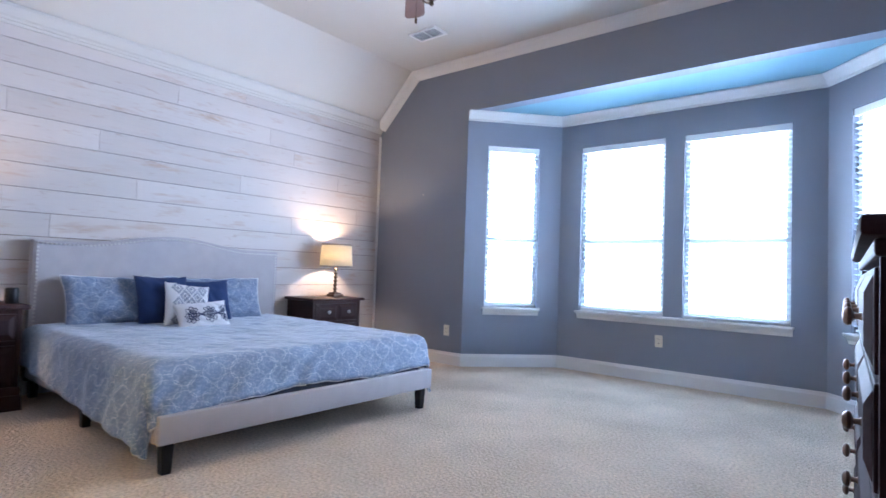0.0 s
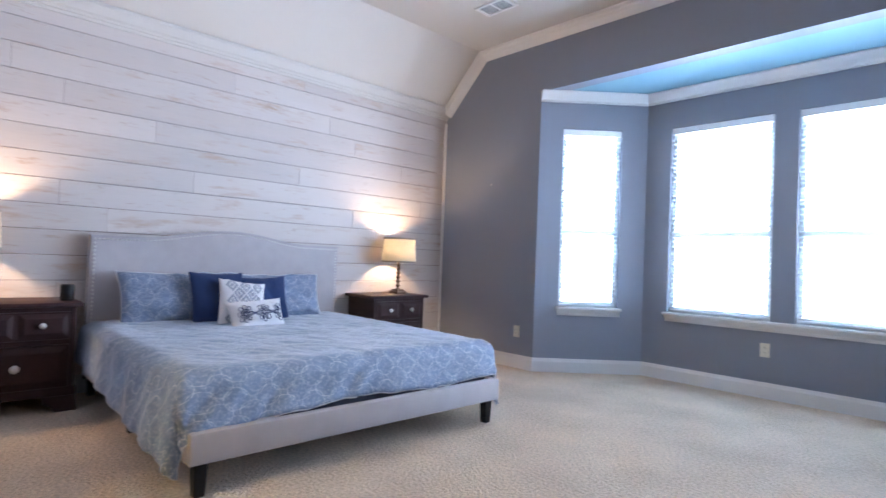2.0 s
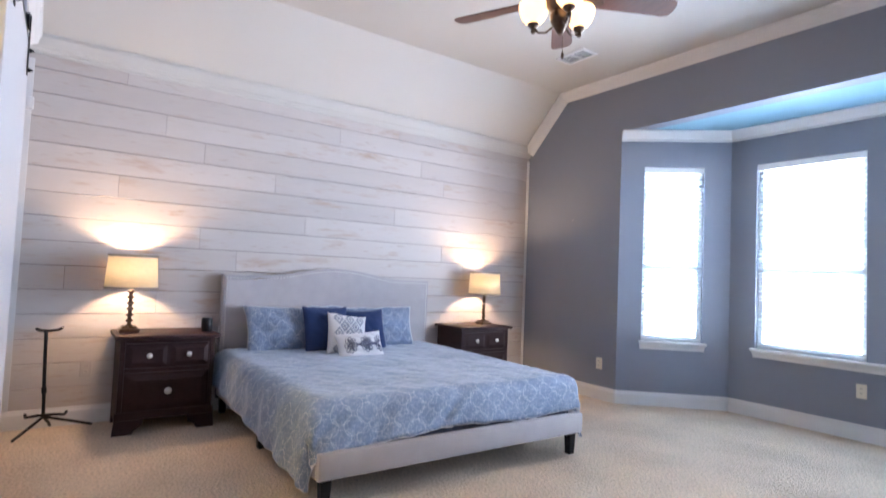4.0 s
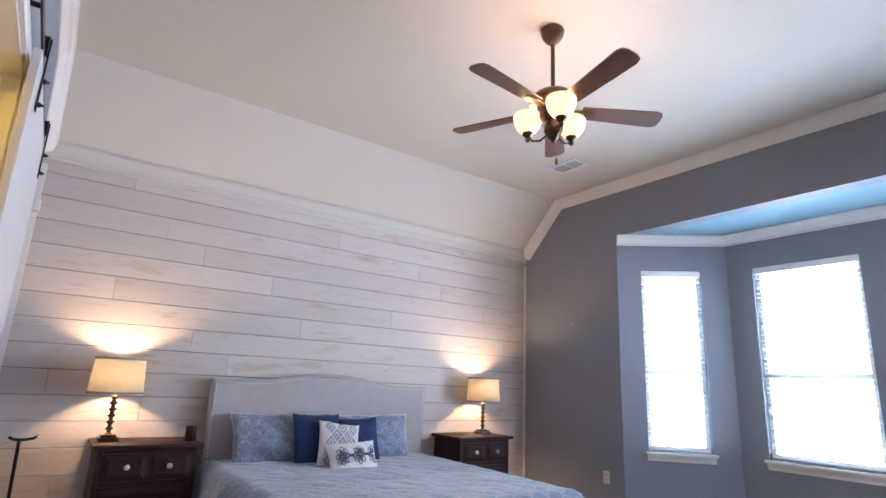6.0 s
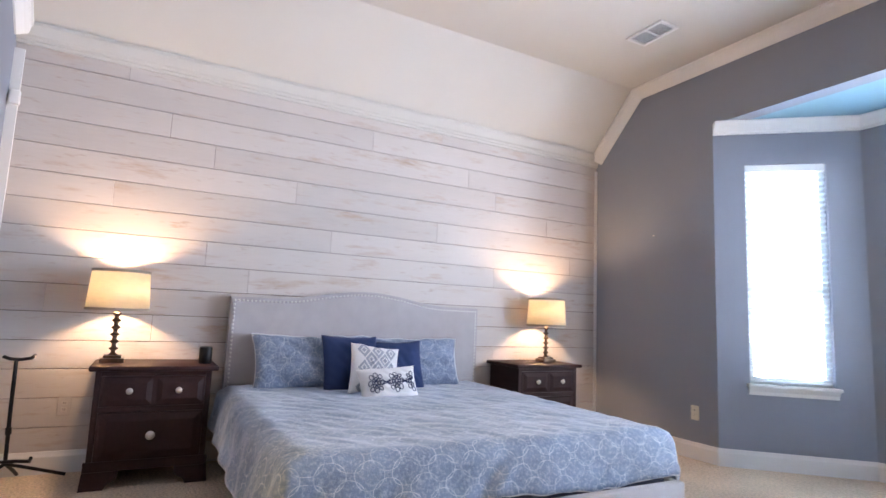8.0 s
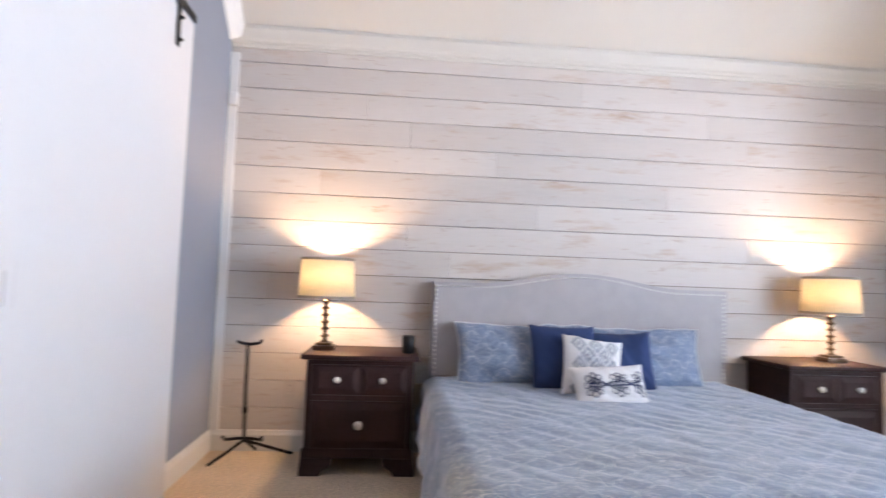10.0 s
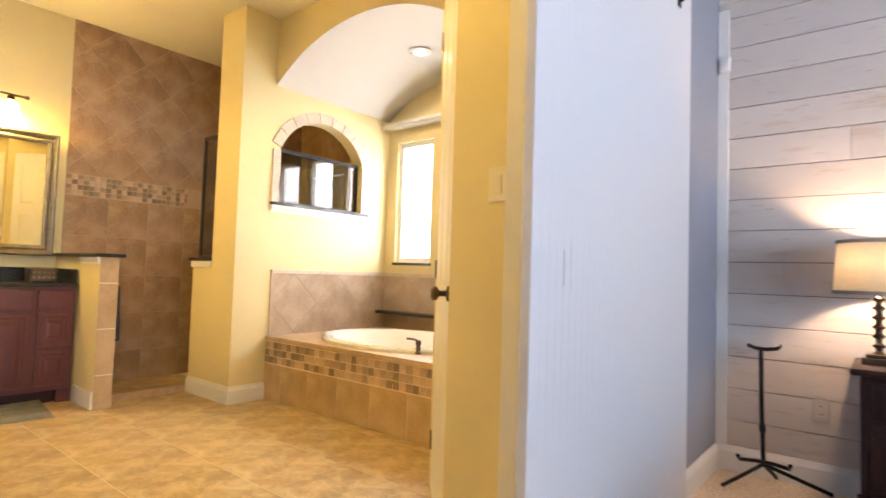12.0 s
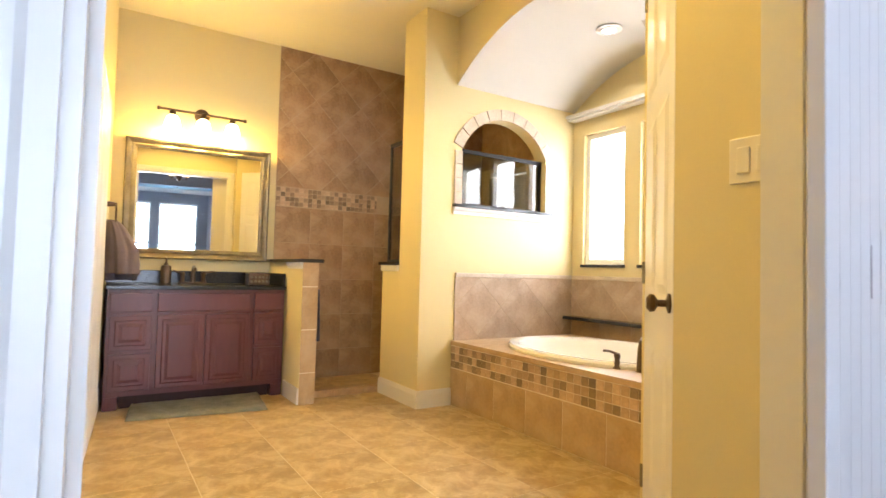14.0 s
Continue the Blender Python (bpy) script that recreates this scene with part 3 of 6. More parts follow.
bmesh.ops.remove_doubles(bm, verts=bm.verts, dist=0.0005)
structure("ceiling_vault", bm, M_CEIL, "white barrel-vaulted alcove ceiling", "ceiling")
structure("trim_alcove_cornice", boxes((WIN_X, WIN_X + 0.11, NICHE_Y, ALC_Y, 2.475, 2.50), (WIN_X, WIN_X + 0.085, NICHE_Y, ALC_Y, 2.455, 2.475)), M_TRIM, "white cornice shelf over the windows", "moulding")
bm = bmesh.new()
sweep(bm, [(east(DW0 - 0.10), DW0 - 0.10, 0), (east(FAR_Y), FAR_Y, 0)], (0, 0, 1), BASE)
sweep(bm, [(BX1, BY0, 0), (east(DW1 + 0.10), DW1 + 0.10, 0)], (0, 0, 1), BASE)
sweep(bm, [(COL_X, -3.22, 0), (COL_X, NICHE_Y, 0), (TUB_X, NICHE_Y, 0)], (0, 0, 1), BASE, 1)
sweep(bm, [(-2.515, 0.10, 0), (-2.515, BY0, 0)], (0, 0, 1), BASE)
structure("baseboard_bath", bm, M_TRIM, "white baseboard", "baseboard")


# ---- windows ----


def framed(p0, p1, s0, s1, z0, z1):
    """The pose of an opening's inner lower corner, x along the wall, y into the room, z up, and its width."""
    a, b = Vector((*p0, 0)), Vector((*p1, 0))
    t = (b - a).normalized()
    inn = t.cross(Vector((0, 0, 1)))
    o = a + t * s0 + Vector((0, 0, z0))
    m = Matrix(((t.x, inn.x, 0, o.x), (t.y, inn.y, 0, o.y), (0, 0, 1, o.z), (0, 0, 0, 1)))
    return m, s1 - s0


SLATS = {}


def window(number, p0, p1, s0, s1, z0, z1, label, blind=True, meeting=0.42, depth=0.10, tilt=14, slat=M_BLIND):
    m, w = framed(p0, p1, s0, s1, z0, z1)
    h = z1 - z0
    top = thing("window_%d" % number, m, label, "window")
    top["kind"] = "structure"
    f = 0.045
    part("window_frame", boxes((0, f, -depth, -depth + 0.05, 0, h), (w - f, w, -depth, -depth + 0.05, 0, h), (f, w - f, -depth, -depth + 0.05, 0, f), (f, w - f, -depth, -depth + 0.05, h - f, h)), M_WINFRAME, top)
    if meeting:
        zm = h * meeting
        part("meeting_rail", boxes((f, w - f, -depth + 0.005, -depth + 0.045, zm - 0.022, zm + 0.022), bevel=0.003), M_WINFRAME, top)
    pane = part("pane", boxes((f, w - f, -depth + 0.02, -depth + 0.024, f, h - f)), M_GLASS, top)
    pane.visible_shadow = False
    if blind:
        part("valance", boxes((0.004, w - 0.004, -0.045, -0.006, h - 0.062, h - 0.002), bevel=0.004), M_WINFRAME, top, "white blind valance")
        key = (round(w, 3), tilt)
        if key not in SLATS:
            bm = boxes((0.005, w - 0.005, -0.0245, 0.0245, -0.0012, 0.0012))
            SLATS[key] = mesh_of("slat", bm, slat)
        n = int((h - 0.10) / 0.044)
        for i in range(n):
            piece("slat", SLATS[key], top, Matrix.Translation((0, -0.036, 0.05 + i * 0.044)) @ Matrix.Rotation(radians(tilt), 4, "X"))
        part("bottom_rail", boxes((0.010, w - 0.010, -0.052, -0.020, 0.012, 0.030), bevel=0.003), M_WINFRAME, top)
        for x in (0.09, w - 0.09):
            part("ladder_cord", boxes((x - 0.0015, x + 0.0015, -0.012, -0.010, 0.03, h - 0.06)), M_WINFRAME, top)
    return top


window(1, A, B, *BAY_W, SEAT, 2.39, "narrow double-hung window with white blinds, daylight behind")
window(2, B, C, *BAY_N[0], SEAT, 2.39, "wide double-hung window with white blinds, daylight behind")
window(3, B, C, *BAY_N[1], SEAT, 2.39, "wide double-hung window with white blinds, daylight behind")
window(4, C, D, *BAY_E, SEAT, 2.39, "narrow double-hung window with white blinds beside the dresser")
for k, (a, b) in enumerate(BW):
    window(5 + k, (WIN_X, y_w), (WIN_X, ALC_Y), NICHE_Y - y_w + a - 0.13, NICHE_Y - y_w + b - 0.13, 1.14, 2.315, "frosted bright window over the bathtub", blind=False, meeting=0, depth=0.09)
for k, (a, b) in enumerate(SHOWER_W):
    window(8 + k, (WIN_X, y_w), (WIN_X, ALC_Y), a, b, 1.70, 2.16, "small shower window with white slats", meeting=0, tilt=72, slat=M_SHOWERSLAT)


def sill(name, p0, p1, s0, s1, z):
    m, w = framed(p0, p1, s0, s1, z, z)
    bm = boxes((-0.024, w + 0.028, -0.05, 0.060, -0.024, 0.0), bevel=0.006)
    sweep(bm, [(-0.012, 0, -0.024), (w + 0.016, 0, -0.024)], (0, 0, 1), [(0, 0), (0.045, 0), (0.036, -0.018), (0.022, -0.034), (0.016, -0.060), (0, -0.060)], -1)
    bm.transform(m)
    structure(name, bm, M_TRIM, "white moulded window sill with apron", "window sill")


sill("trim_sill_west", A, B, *BAY_W, SEAT)
sill("trim_sill_north", B, C, BAY_N[0][0], BAY_N[1][1], SEAT)
sill("trim_sill_east", C, D, *BAY_E, SEAT)
for k, (a, b) in enumerate(BW):
    y0 = NICHE_Y + a - 0.13
    structure("trim_bath_sill_%d" % (k + 1), boxes((WIN_X - 0.09, WIN_X + 0.025, y0 - 0.01, y0 + b - a + 0.01, 1.112, 1.138), bevel=0.004), M_GRANITE, "dark granite window sill", "window sill")
# bright day beyond the panes
structure("backdrop_north", boxes((-9, 9, 9.8, 9.9, -3, 7)), M_OUT, "bright hazy daylight", "sky")
structure("backdrop_west", boxes((-9.1, -9, -7, 9.8, -3, 7)), M_OUT, "bright hazy daylight", "sky")
structure("backdrop_east", boxes((5, 5.1, 3, 9.8, -3, 7)), M_OUT, "bright hazy daylight", "sky")
# added ground, pale so that the view below the sills stays bright
structure("ground", boxes((-80, 80, -80, 80, -0.5, -0.3)), material("pale_ground", (0.45, 0.44, 0.42), 0.95, 0, 0.3, 0.5, 8, 0.3, 0.02), "plain ground outside, made pale to keep the windows bright", "ground")

# ---- board cladding ----
ROW0, ROWH, LEN = -0.256, 0.177, 2.44
JOINTS = {16: 1.17, 15: 2.96, 14: 1.457, 13: 1.757, 12: 2.36, 11: 1.157, 10: 2.657, 9: 1.76, 8: 2.06, 7: 0.855, 6: 1.466, 5: 1.77, 4: 2.4, 3: 1.2, 2: 2.0}
cladding = thing("board_cladding", Matrix.Translation((XW - 0.018, YS, 0)), "whitewashed horizontal shiplap boards with butt joints", "wall cladding")
cladding["kind"] = "structure"
for k in range(2, 17):
    z0, z1 = max(ROW0 + k * ROWH, 0.10), min(ROW0 + (k + 1) * ROWH, 2.685)
    if z1 - z0 < 0.02:
        continue
    cuts = [YS] + [y for y in (JOINTS[k] + 0.010 - LEN, JOINTS[k] + 0.010, JOINTS[k] + 0.010 + LEN) if YS + 0.05 < y < YN - 0.05] + [YN]
    for ya, yb in zip(cuts, cuts[1:]):
        bm = boxes((0, 0.018, ya + 0.0011 - YS, yb - 0.0011 - YS, z0 + 0.0019, z1 - 0.0019))
        bmesh.ops.bevel(bm, geom=[e for e in bm.edges if all(v.co.x > 0.01 for v in e.verts) and abs(e.verts[0].co.y - e.verts[1].co.y) > 0.1], offset=0.0014, segments=1, affect="EDGES")
        part("board", bm, M_SHIP, cladding)

# ---- bed ----
BED_Y0, BED_Y1, FOOT, HEAD = 1.948, 3.972, -2.165, -4.315
FY0, FY1 = 1.940, 3.885          # the foot rail
BY = (BED_Y0 + BED_Y1) / 2
TOPZ = 0.518
bed = thing("bed", Matrix.Translation((0, 0, 0)), "king bed upholstered in grey linen with black legs", "bed")
bm = bmesh.new()
n = 40
outline = [(BED_Y0, 0.50), (BED_Y1, 0.50)]
for i in range(n + 1):
    u = 1 - 2 * i / n
    s = abs(u)
    # flat shoulders that sweep up to a camel back
    rise = 0.0 if s > 0.68 else (0.5 * (1 + math.cos(math.pi * s / 0.68))) ** 0.85
    outline.append((BY + u * (BED_Y1 - BED_Y0) / 2, 1.135 + 0.085 * rise))
prism(bm, outline, Matrix(((0, 0, 1, HEAD - 0.085), (1, 0, 0, 0), (0, 1, 0, 0), (0, 0, 0, 1))), 0.085)
bmesh.ops.bevel(bm, geom=[e for e in bm.edges if abs(e.verts[0].co.x - e.verts[1].co.x) < 1e-4 and e.verts[0].co.x > HEAD - 0.01], offset=0.012, segments=2, affect="EDGES")
headboard = part("headboard", bm, M_LINEN, bed, "grey linen headboard with a curved top", soft=True)
stud_me = mesh_of("nailhead", turned(bmesh.new(), [(0.0075, 0), (0.0065, 0.003), (0.003, 0.005)], n=8, axis=(1, 0, 0)), M_NICKEL)
trail, inset = [], 0.026
for k in range(22):
    trail.append((BED_Y0 + inset, 0.52 + k * 0.028))
    trail.append((BED_Y1 - inset, 0.52 + k * 0.028))
m_ = 70
for k in range(m_ + 1):
    u = 1 - 2 * k / m_
    s = abs(u)
    rise = 0.0 if s > 0.68 else (0.5 * (1 + math.cos(math.pi * s / 0.68))) ** 0.85
    trail.append((BY + u * ((BED_Y1 - BED_Y0) / 2 - inset), 1.135 - inset + 0.085 * rise))
for y, z in trail:
    piece("nailhead", stud_me, headboard, Matrix.Translation((HEAD, y, z)))
part("footboard", boxes((FOOT - 0.055, FOOT, FY0, FY1, 0.150, 0.288), bevel=0.014), M_LINEN, bed, "grey linen foot rail", soft=True)
for y0, y1 in ((BED_Y0 - 0.01, BED_Y0 + 0.04), (FY1 - 0.05, FY1)):
    part("side_rail", boxes((HEAD, FOOT - 0.056, y0, y1, 0.150, 0.288), bevel=0.012), M_LINEN, bed, "grey linen side rail", soft=True)
for x, y in ((FOOT - 0.062, FY0 + 0.062), (FOOT - 0.062, FY1 - 0.062), (-3.30, BED_Y0 + 0.06), (-3.30, BED_Y1 - 0.06), (HEAD - 0.02, BED_Y0 + 0.05), (HEAD - 0.02, BED_Y1 - 0.05)):
    bm = boxes((-0.030, 0.030, -0.030, 0.030, 0, 0.153))
    for v in bm.verts:
        if v.co.z < 0.01:
            v.co.x *= 0.78
            v.co.y *= 0.78
    bmesh.ops.bevel(bm, geom=list(bm.edges), offset=0.004, segments=1, affect="EDGES")
    bm.transform(Matrix.Translation((x, y, 0)))
    part("leg", bm, M_BLACK, bed, "tapered black leg")
for y in (BED_Y0 + 0.05, BED_Y1 - 0.05):
    part("headboard_post", boxes((HEAD - 0.08, HEAD - 0.02, y - 0.05, y + 0.05, 0.12, 0.52), bevel=0.005), M_BLACK, bed, "black headboard post")

mattress = thing("mattress", Matrix.Translation((0, 0, 0.265)), "mattress on a dark box spring", "mattress")
part("box_spring", boxes((HEAD + 0.02, FOOT - 0.075, 1.97, 3.83, -0.08, 0.09), bevel=0.02), material("dark_ticking", (0.035, 0.04, 0.06), 0.9, 0, 0.4, 30, 200, 0.2, 0.002), mattress, "dark patterned box spring", soft=True)
part("mattress_body", boxes((HEAD + 0.02, FOOT - 0.09, 1.96, 3.835, 0.09, 0.24), bevel=0.04), M_WHITEFAB, mattress, soft=True)


def quilt():
    """One cloth: laid over the mattress, hanging at the two sides and the foot, with its own map for the pattern."""
    bm = bmesh.new()
    uvl = bm.loops.layers.uv.new("map")
    x0, x1 = HEAD + 0.03, FOOT - 0.082
    y0, y1 = 1.925, 3.935
    drop_side, r = 0.36, 0.075
    lx, ly = x1 - x0, y1 - y0
    du = 0.022
    nu, nv = int((lx + 0.2) / du), int((ly + 2 * drop_side) / du)

    def hang(d):
        """How far out and down a strip of length d goes past the edge, with a rounded bend."""
        if d <= 0:
            return 0.0, 0.0
        q = r * math.pi / 2
        if d < q:
            return r * math.sin(d / r), r * (1 - math.cos(d / r))
        return r + 0.16 * (d - q), r + (d - q) * 0.98

    def ridge(p):
        return 1 - 2 * abs(noise.noise(p))

    grid = []
    for i in range(nu + 1):
        row = []
        for j in range(nv + 1):
            # the side hem climbs towards the head of the bed
            low = 0.20 + 0.16 * i / nu
            v = -low + (ly + low + drop_side) * j / nv
            # the foot hem runs a little askew, and sags at the corner where the cloth was pulled over
            near = max(0.0, 1 - max(v, 0) / 0.45)
            drop_foot = 0.184 + 0.075 * near * near + 0.012 * math.sin(v * 5.1) + 0.010 * noise.noise(Vector((v * 6, 2, 1)))
            u = (lx + drop_foot) * i / nu
            ex, dz1 = hang(u - (lx - r))
            ey, dz2 = hang(max(-v - (-r), v - (ly - r)) if (v < r or v > ly - r) else 0)
            x = x0 + min(u, lx - r) + ex
            sgn = -1 if v < ly / 2 else 1
            y = y0 + min(max(v, r), ly - r) + sgn * ey
            fall = max(dz1, dz2)
            # at the foot corners the cloth hangs as one loose fold
            if ex > 0 and ey > 0:
                k = min(dz1, dz2)
                fall = max(dz1, dz2) + 0.16 * k
                x -= 0.10 * k
                y -= sgn * 0.16 * k
            p = Vector((x * 2.3, y * 2.3, 0))
            slant = Vector(((u + 0.7 * v) * 3.2, (v - 0.7 * u) * 9.0, 4.0))
            z = TOPZ - fall + 0.007 * noise.noise(p) + 0.0035 * noise.noise(p * 5) + 0.006 * (ridge(slant) - 0.5)
            if fall > 0.02:
                full = min(1, fall / 0.16)
                wave = 0.010 * math.sin(u * 19 + v * 4) + 0.014 * noise.noise(Vector((u * 4, v * 4, 3)))
                if ey > 0:
                    y += sgn * (wave * full + 0.010 * full * ridge(Vector(((u - 0.5 * v) * 7, v * 3, 8))) + 0.012)
                if ex > 0:
                    # pulls run down and across from the top edge
                    pull = 0.026 * ridge(Vector(((v + 1.3 * fall) * 5.5, fall * 2.0, 1))) + 0.012 * ridge(Vector(((v + 0.8 * fall) * 13, fall * 3, 6)))
                    x += (pull - 0.014 + 0.4 * wave) * full
            # the cloth lies askew, drawn in towards the foot on one side
            if v > ly / 2:
                y -= 0.040 * (min(u, lx) / lx) ** 1.5 * (v - ly / 2) / (ly / 2)
            row.append((bm.verts.new((x, y, z)), u, v))
        grid.append(row)
    for i in range(nu):
        for j in range(nv):
            q = [grid[i][j], grid[i + 1][j], grid[i + 1][j + 1], grid[i][j + 1]]
            f = bm.faces.new([a[0] for a in q])
            f.smooth = True
            for loop, a in zip(f.loops, q):
                loop[uvl].uv = (a[1], a[2])
    edge = [g[0][0].co.copy() for g in grid] + [a[0].co.copy() for a in grid[-1][1:]] + [g[-1][0].co.copy() for g in grid[::-1][1:]]
    return bm, edge


bm, hem = quilt()
quilt_ob = tagged(part("quilt", bm, M_QUILT), "blue-grey quilt with a pale ring trellis draped over the bed", "quilt")
so = quilt_ob.modifiers.new("thick", "SOLIDIFY")
so.thickness, so.offset = 0.012, 1
bm = bmesh.new()
tube(bm, hem, 0.006, 6)
part("piping", bm, M_PIPING, quilt_ob, "white scalloped piping", soft=True)


def puffed(w, h, t, pinch, seed, a, b, side, slack=1.0):
    """The point of a stuffed cover at (a, b), each from -1 to 1, on its front (side -1) or back."""
    bulge = (max(0, 1 - abs(a) ** 2.6) * max(0, 1 - abs(b) ** 2.6)) ** 0.55
    crease = 0.012 * slack * noise.noise(Vector((a * 2.2 + seed, b * 2.2, side)))
    crease += 0.012 * slack * (0.5 - 2 * abs(noise.noise(Vector(((a + b) * 2.3 + seed, (b - a) * 0.9, side * 3)))))
    y = side * (t / 2 * bulge + crease * bulge)
    x = a * w / 2 * (1 - pinch * (1 - b * b) * abs(a))
    z = b * h / 2 * (1 - pinch * (1 - a * a) * abs(b))
    return Vector((x, y, z + 0.008 * slack * noise.noise(Vector((a * 3, seed, b * 3)))))


def cushion(name, w, h, t, m, mat, label, group="pillows on the bed", scale=1.0, pinch=0.07, seed=0.0, slack=1.0):
    """A stuffed cushion standing in the plane x-z, thickest in its middle, with pulled-in corners and creases."""
    bm = bmesh.new()
    uvl = bm.loops.layers.uv.new("map")
    n = 30
    rows = {}
    for side in (1, -1):
        for i in range(n + 1):
            for j in range(n + 1):
                if side == -1 and (i in (0, n) or j in (0, n)):
                    rows[side, i, j] = rows[1, i, j]
                    continue
                rows[side, i, j] = bm.verts.new(puffed(w, h, t, pinch, seed, 2 * i / n - 1, 2 * j / n - 1, side, slack))
    for side in (1, -1):
        for i in range(n):
            for j in range(n):
                q = [rows[side, i, j], rows[side, i + 1, j], rows[side, i + 1, j + 1], rows[side, i, j + 1]]
                f = bm.faces.new(q if side == -1 else q[::-1])
                f.smooth = True
                for loop in f.loops:
                    loop[uvl].uv = ((loop.vert.co.x + 5) * scale, (loop.vert.co.z + 5) * scale)
    top = thing(name, m, label, "pillow", group)
    part("cover", bm, mat, top)
    return top


def standing(x, y, z, lean, turn=0, roll=0):
    """Cushions face the foot of the bed: local -y towards +x, leaning back towards the headboard."""
    return Matrix.Translation((x, y, z)) @ Matrix.Rotation(radians(90 + turn), 4, "Z") @ Matrix.Rotation(radians(lean), 4, "X") @ Matrix.Rotation(radians(roll), 4, "Y")


for y, turn, seed in ((2.50, 3, 3.1), (3.29, -2, 9.4)):
    sham = cushion("sham_pillow", 0.82, 0.42, 0.18, standing(-4.17, y, 0.684, -18, turn), M_SHAM, "blue-grey trellis sham pillow with white piping leaning on the headboard", seed=seed, slack=2.4)
    for run in ([(-1, k / 8) for k in range(-8, 9)], [(1, k / 8) for k in range(-8, 9)], [(k / 10, 1) for k in range(-10, 11)]):
        bm = bmesh.new()
        tube(bm, [puffed(0.82, 0.42, 0.18, 0.07, seed, a, b, 1, 2.4) for a, b in run], 0.0028, 6)
        part("piping", bm, M_PIPING, sham, "white piping", soft=True)
cushion("throw_pillow", 0.43, 0.43, 0.16, standing(-4.02, 2.745, 0.682, -16, 6, 1), M_NAVY, "plain navy throw pillow", seed=14.2)
cushion("throw_pillow", 0.40, 0.40, 0.15, standing(-4.03, 3.11, 0.668, -18, -6, -3), M_NAVY, "plain navy throw pillow", seed=21.7)
printed = cushion("throw_pillow", 0.37, 0.36, 0.13, standing(-3.87, 2.865, 0.661, -18, 4, 8), M_WHITEFAB, "white throw pillow printed with grey diamonds", seed=30.3)
for iz in range(-2, 3):
    for ix in range(-2, 3):
        ca, cb = ix * 0.56 + (0.28 if iz % 2 else 0), iz * 0.36
        if abs(ca) > 0.66 or abs(cb) > 0.74:
            continue
        for outer, inner in ((1.0, 0.52), (0.34, 0.0)):
            bm = bmesh.new()
            rings = []
            for f in (outer, (outer + inner) / 2, inner):
                ring = []
                for k in range(16):
                    s_ = k / 4.0
                    c0, c1 = ((1, 0), (0, 1), (-1, 0), (0, -1))[int(s_)], ((0, 1), (-1, 0), (0, -1), (1, 0))[int(s_)]
                    w_ = s_ - int(s_)
                    a, b = ca + 0.25 * f * (c0[0] + (c1[0] - c0[0]) * w_), cb + 0.32 * f * (c0[1] + (c1[1] - c0[1]) * w_)
                    a, b = max(-0.93, min(0.93, a)), max(-0.93, min(0.93, b))
                    ring.append(bm.verts.new(puffed(0.37, 0.36, 0.13, 0.07, 30.3, a, b, -1) + Vector((0, -0.003, 0))))
                rings.append(ring)
            for r0, r1 in zip(rings, rings[1:]):
                for k in range(16):
                    bm.faces.new((r0[k], r0[(k + 1) % 16], r1[(k + 1) % 16], r1[k]))
            part("printed_diamond", bm, M_GREYPRINT, printed)
small = cushion("lumbar_pillow", 0.41, 0.25, 0.12, standing(-3.65, 2.885, 0.592, -30, -4, -4), M_WHITEFAB, "small white lumbar pillow with navy embroidered medallions", seed=41.9)


def stitched(run, radius=0.0028):
    bm = bmesh.new()
    tube(bm, [puffed(0.41, 0.25, 0.12, 0.07, 41.9, max(-0.94, min(0.94, a)), b, -1) + Vector((0, -0.002, 0)) for a, b in run], radius, 5)
    part("embroidered_loop", bm, M_NAVYTHREAD, small)


for ca in (-0.50, 0.18, 0.80):
    for k in range(8):
        a0 = 2 * math.pi * k / 8
        for rr, size in ((0.33, 0.11), (0.15, 0.09)):
            pa, pb = ca + rr * 0.62 * math.cos(a0), rr * 1.35 * math.sin(a0)
            if pa + size < 0.93:
                stitched([(pa + size * 0.62 * math.cos(t * 0.7854), pb + size * 1.2 * math.sin(t * 0.7854)) for t in range(9)])
    if ca < 0.7:
        stitched([(ca + 0.2, 0.05), (ca + 0.34, 0.02), (ca + 0.48, 0.05)], 0.004)
        stitched([(ca + 0.2, -0.06), (ca + 0.34, -0.03), (ca + 0.48, -0.06)], 0.004)


# ---- nightstands and lamps ----


def raised_panel(bm, x0, x1, z0, z1, y, depth=0.012, edge=0.03):
    """A panel with a bevelled border, proud of the plane y towards -y."""
    o = [bm.verts.new((x, y, z)) for x, z in ((x0, z0), (x1, z0), (x1, z1), (x0, z1))]
    i = [bm.verts.new((x, y - depth, z)) for x, z in ((x0 + edge, z0 + edge), (x1 - edge, z0 + edge), (x1 - edge, z1 - edge), (x0 + edge, z1 - edge))]
    for k in range(4):
        bm.faces.new((o[k], o[(k + 1) % 4], i[(k + 1) % 4], i[k]))
    bm.faces.new(i)
    return bm


def knob(parent, at, scale=1.0, mat=None):
    bm = turned(bmesh.new(), [(0.010, 0), (0.006, 0.006), (0.006, 0.014), (0.017, 0.018), (0.019, 0.024), (0.015, 0.030), (0.006, 0.033)], at, 16, (0, -1, 0))
    if scale != 1:
        bm.transform(Matrix.Translation(at) @ Matrix.Scale(scale, 4) @ Matrix.Translation([-c for c in at]))
    return part("knob", bm, mat or M_NICKEL, parent, "round nickel knob", soft=True)


